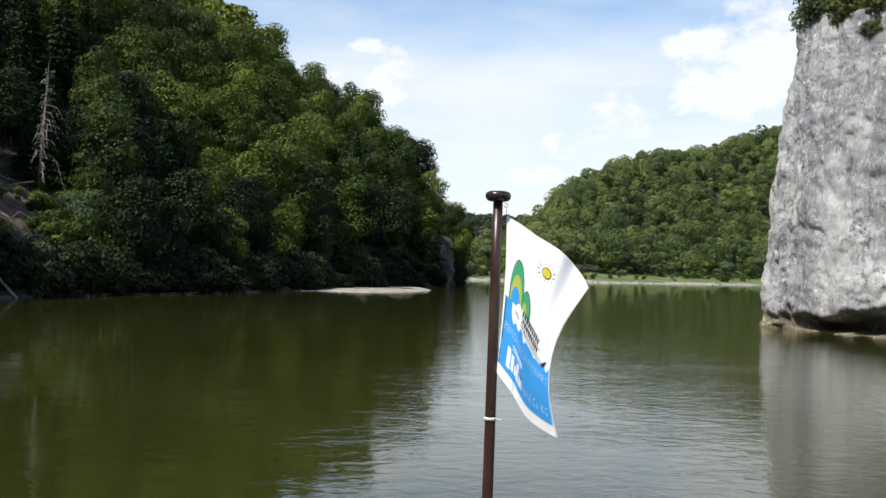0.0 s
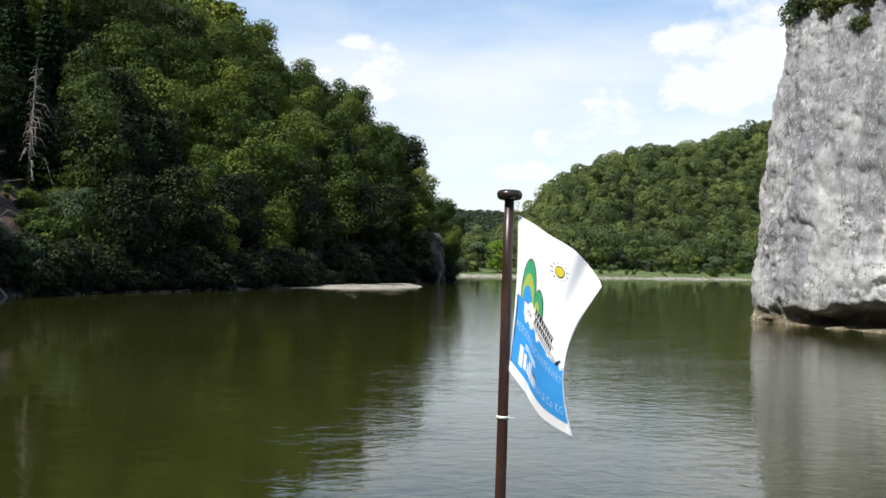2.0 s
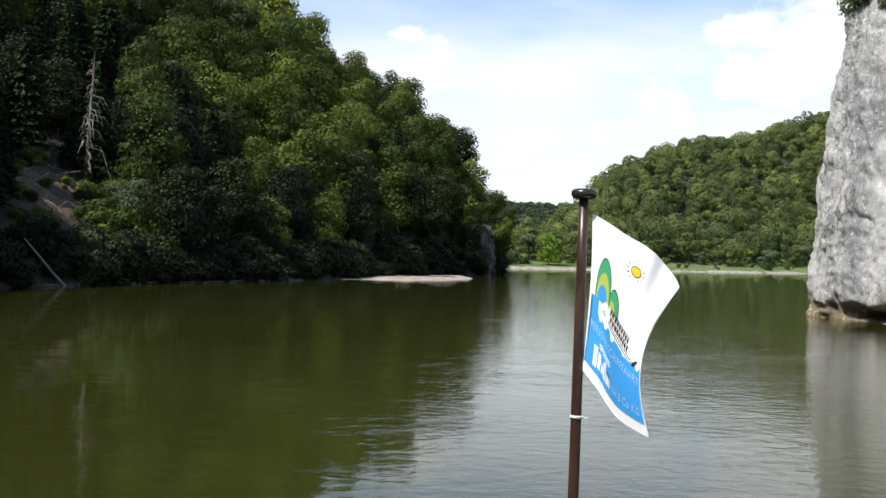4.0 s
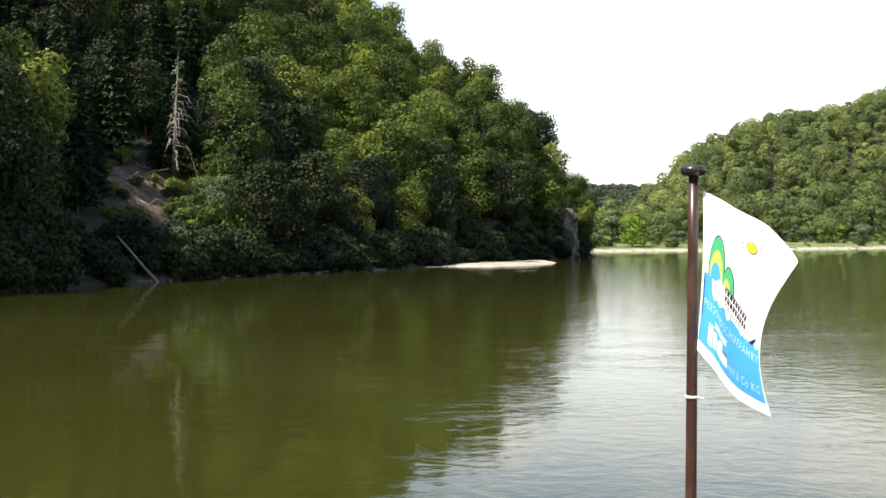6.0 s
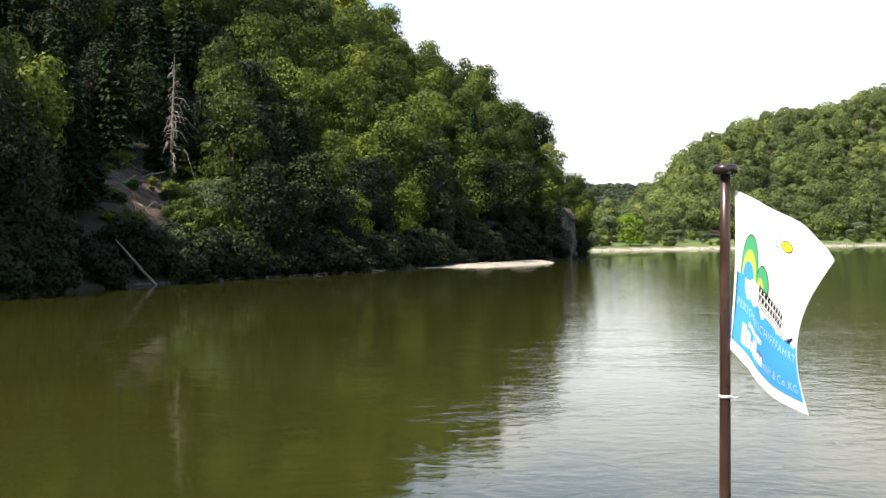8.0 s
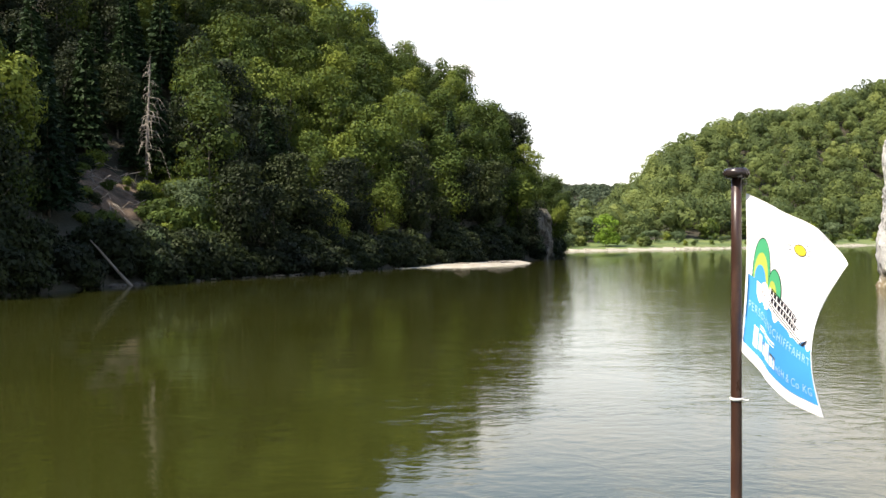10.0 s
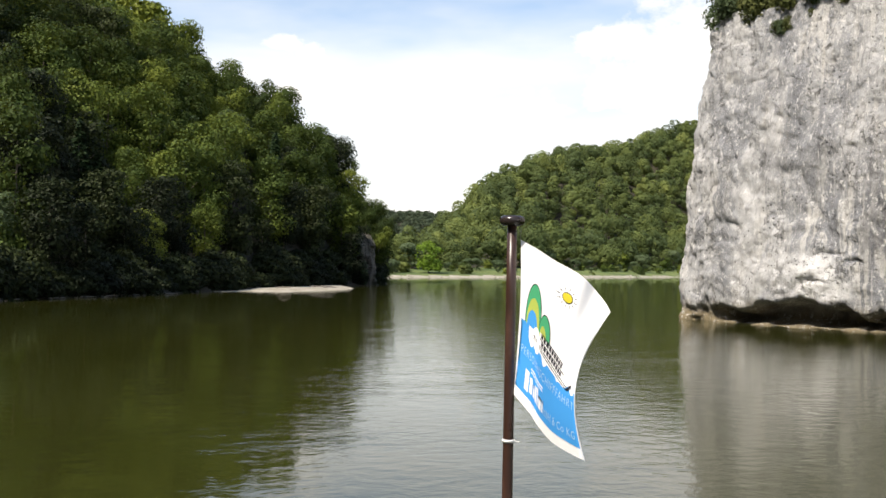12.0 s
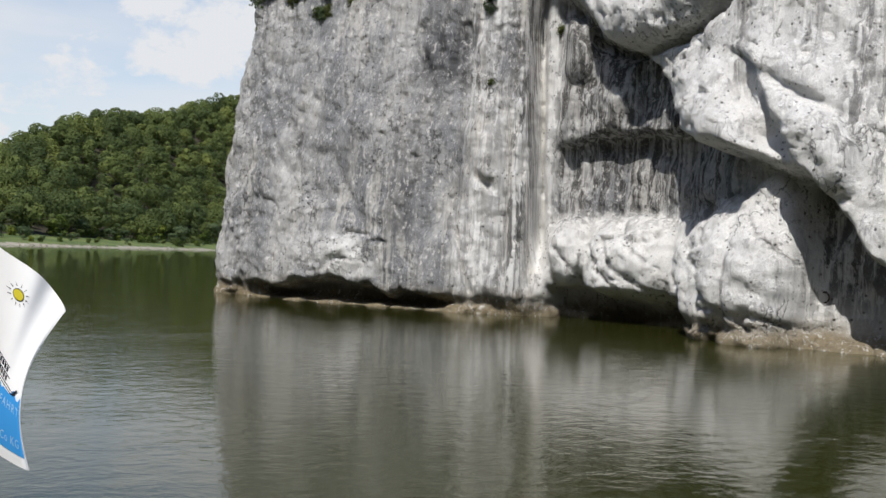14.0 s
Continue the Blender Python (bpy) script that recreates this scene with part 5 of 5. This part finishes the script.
def flag_at(u, v):
    """The hanging cloth: u from the staff to the fly, v from the top edge down."""
    tl, tr, br, bl = (0.034, -0.076), (0.292, -0.340), (0.170, -0.855), (0.004, -0.664)
    x = (1 - v) * ((1 - u) * tl[0] + u * tr[0]) + v * ((1 - u) * bl[0] + u * br[0])
    z = (1 - v) * ((1 - u) * tl[1] + u * tr[1]) + v * ((1 - u) * bl[1] + u * br[1])
    x = x + 0.012 * math.sin(math.pi * v) * (1 - u) - 0.085 * math.sin(math.pi * v) * u * u
    z = z + 0.03 * math.sin(math.pi * u) * (1 - v) - 0.025 * math.sin(math.pi * u) * v
    ph = 7.4 * u - 2.2 * v + 0.4
    y = u ** 0.7 * (0.060 * math.sin(ph) + 0.022 * math.sin(2.3 * ph + 1.7 * v * 3)) + 0.05 * u * v - 0.40 * u
    x = x + u * 0.020 * math.cos(ph * 1.02)
    return Vector((POLE_X + x, POLE_Y + y, CAP_Z + z))


def flag_normal(u, v):
    e = 0.004
    n = (flag_at(u + e, v) - flag_at(u - e, v)).cross(flag_at(u, v + e) - flag_at(u, v - e)).normalized()
    return n if n.y < 0 else -n


def on_flag(u, v, out):
    return flag_at(u, v) + flag_normal(u, v) * out


def print_shape(name, outline, material, parent, out=0.0016, step=0.03, label="", spread_out=True):
    """A printed shape: an outline in cloth coordinates, filled, cut fine and laid on the cloth."""
    bm = bmesh.new()
    if spread_out:
        outline = [(float(np.interp(u, (0, 0.06, 0.25, 0.38, 0.76, 1), (0, 0.05, 0.37, 0.53, 0.88, 1))), v) for u, v in outline]
    vs = [bm.verts.new((u, v, 0)) for u, v in outline]
    f_ = bm.faces.new(vs)
    bmesh.ops.triangulate(bm, faces=[f_])
    for axis, hi in (((1, 0, 0), 1.0), ((0, 1, 0), 1.0)):
        c = step
        while c < hi:
            bmesh.ops.bisect_plane(bm, geom=bm.verts[:] + bm.edges[:] + bm.faces[:], plane_co=Vector(axis) * c, plane_no=axis)
            c += step
    for q in bm.verts:
        q.co = on_flag(q.co.x, q.co.y, out)
    for q in bm.faces:
        q.smooth = True
    return part(name, bm, material, parent, label)


def print_words(text, u, v, size, material, parent, out=0.003, wide=1.0, spacing=1.0):
    """Lettering laid on the cloth, each letter a part of its own."""
    cu = bpy.data.curves.new("letter", "FONT")
    cu.body, cu.size, cu.space_character, cu.resolution_u = text, size, spacing, 3
    ob = bpy.data.objects.new("letter", cu)
    scene.collection.objects.link(ob)
    me = bpy.data.meshes.new_from_object(ob.evaluated_get(bpy.context.evaluated_depsgraph_get()))
    bpy.data.objects.remove(ob)
    bm = bmesh.new()
    bm.from_mesh(me)
    bm.faces.ensure_lookup_table()
    left, glyphs = set(bm.faces), []
    while left:
        grow, island = [left.pop()], []
        while grow:
            f_ = grow.pop()
            island.append(f_)
            for q in f_.verts:
                for g in q.link_faces:
                    if g in left:
                        left.remove(g)
                        grow.append(g)
        glyphs.append(island)
    letters = []
    for island in sorted(glyphs, key=lambda q: min(w.co.x for f_ in q for w in f_.verts)):
        ids, faces = {}, []
        for f_ in island:
            faces.append([ids.setdefault(w.index, (len(ids), w.co.copy()))[0] for w in f_.verts])
        one = bpy.data.meshes.new("letter")
        one.from_pydata([tuple(on_flag(u + c.x * wide, v - c.y, out)) for _, c in sorted(ids.values(), key=lambda q: q[0])], [], faces)
        letters.append(part("letter", one, material, parent))
    bm.free()
    return letters


def build_flag():
    n = 48
    t = empty("flag", pose(POLE_X, POLE_Y, CAP_Z - 0.08))
    inv = t.matrix_world.inverted()
    v = np.array([tuple(flag_at(i / (n - 1), j / (n - 1))) for j in range(n) for i in range(n)])
    parts = [part("cloth", raw_mesh("cloth", v, grid_faces(n, n), CLOTH, True), None, t, "white cloth")]
    def arch(cu, cv, ru, rv, whole=False, n_=22):
        """A round-topped shape, or a full oval."""
        last = 2 * math.pi * (1 - 1 / n_) if whole else math.pi
        return [(cu - ru * math.cos(a), cv - rv * math.sin(a)) for a in np.linspace(0, last, n_)]

    # blue lower field, straight by the hoist and scalloped like waves under the ship
    top = [(0.03, 0.50), (0.14, 0.50)]
    for i in range(8):
        c = 0.195 + i * 0.098
        top += [(c - 0.049 + 0.098 * k / 6, 0.575 + 0.045 * math.sin(math.pi * k / 6)) for k in range(0, 7)][: 6 if i < 7 else 7]
    parts.append(print_shape("blue_field", [(0.03, 0.93), (0.03, 0.50)] + top[1:] + [(0.965, 0.93)], BLUE, t, 0.0016, 0.03, "blue printed field", False))
    # hills: a high arch and a lower one, each with a paler arch inside
    for name, ink, cu, cv, ru, rv, out in (("hill_outline", INK, 0.165, 0.50, 0.088, 0.285, 0.0018), ("green_hill", GREEN, 0.165, 0.50, 0.083, 0.278, 0.0022), ("lime_hill", LIME, 0.160, 0.50, 0.070, 0.190, 0.0026),
                                           ("blue_bow", BLUE, 0.150, 0.50, 0.052, 0.110, 0.0030), ("hill_outline", INK, 0.300, 0.495, 0.078, 0.165, 0.0024), ("green_hill", GREEN, 0.300, 0.495, 0.073, 0.158, 0.0028),
                                           ("lime_hill", LIME, 0.292, 0.495, 0.048, 0.090, 0.0032)):
        parts.append(print_shape(name, arch(cu, cv, ru, rv), ink, t, out))
    disc = print_shape("year_disc", arch(0.215, 0.535, 0.062, 0.075, True), CLOTH, t, 0.0036, 0.03, "white disc with the founding year")
    parts.append(disc)
    print_words("1924", 0.205, 0.555, 0.045, INK, disc, 0.0042, 1.15)
    # ship: white hull over the waves, two rows of windows, decks and a raked bow
    def slant(u):
        return 0.455 + 0.16 * (u - 0.28)

    hull = print_shape("ship_hull", [(0.26, slant(0.26)), (0.56, slant(0.56) - 0.005), (0.74, slant(0.74) + 0.035), (0.66, slant(0.66) + 0.10), (0.26, slant(0.26) + 0.115)], CLOTH, t, 0.0034, 0.03, "white ship hull")
    parts.append(hull)
    for du, dv, L in ((0.02, -0.012, 0.30), (0.0, 0.030, 0.36), (0.0, 0.072, 0.44), (0.0, 0.088, 0.42)):
        a, b = 0.27 + du, 0.27 + du + L
        print_shape("ship_deck", [(a, slant(a) + dv), (b, slant(b) + dv), (b + 0.008, slant(b) + dv + 0.007), (a, slant(a) + dv + 0.007)], INK, hull, 0.0040)
    a, b = 0.69, 0.745
    print_shape("ship_bow", [(a, slant(a) + 0.088), (b, slant(b) + 0.032), (b + 0.014, slant(b) + 0.034), (a + 0.02, slant(a) + 0.094)], INK, hull, 0.0040)
    for row in range(2):
        for i in range(9):
            a = 0.285 + 0.034 * i + 0.012 * row
            b = slant(a) - 0.002 + 0.042 * row
            print_shape("ship_window", [(a, b), (a + 0.025, b + 0.004), (a + 0.025, b + 0.030), (a, b + 0.026)], INK, hull, 0.0042, 0.5)
    # sun with an outline and rays
    cu, cv = 0.43, 0.157
    ring, inner = arch(cu, cv, 0.050, 0.030, True, 20), arch(cu, cv, 0.044, 0.025, True, 20)
    sun_disc = print_shape("sun_disc", inner, SUN_PRINT, t, 0.0024, 0.03, "yellow printed sun")
    parts.append(sun_disc)
    print_shape("sun_outline", ring, INK, sun_disc, 0.0018)
    for i in range(12):
        a = 2 * math.pi * i / 12
        c, d = math.cos(a), math.sin(a)
        print_shape("sun_ray", [(cu + 0.066 * c - 0.003 * d, cv + 0.040 * d + 0.003 * c), (cu + 0.066 * c + 0.003 * d, cv + 0.040 * d - 0.003 * c), (cu + 0.100 * c, cv + 0.060 * d)], INK, sun_disc, 0.002, 0.5)
    parts.extend(print_words("PERSONENSCHIFFFAHRT", 0.06, 0.70, 0.070, PALE, t, 0.003, 0.92, 1.25))
    parts.extend(print_words("GmbH & Co KG", 0.50, 0.885, 0.072, PALE, t, 0.003, 0.80, 1.1))
    for a, b, w_, h_ in ((0.17, 0.735, 0.20, 0.010), (0.17, 0.755, 0.20, 0.008), (0.12, 0.77, 0.035, 0.125), (0.165, 0.79, 0.03, 0.095), (0.205, 0.81, 0.035, 0.075), (0.25, 0.785, 0.035, 0.10), (0.295, 0.775, 0.02, 0.11), (0.325, 0.81, 0.035, 0.075), (0.37, 0.81, 0.02, 0.075)):
        parts.append(print_shape("name_bar", [(a, b), (a + w_, b), (a + w_, b + h_), (a, b + h_)], CLOTH, t, 0.003))
    for p in parts:
        p.matrix_parent_inverse = inv
    tagged(t, "white and blue shipping company flag drooping from its staff", "flag")


build_flag()
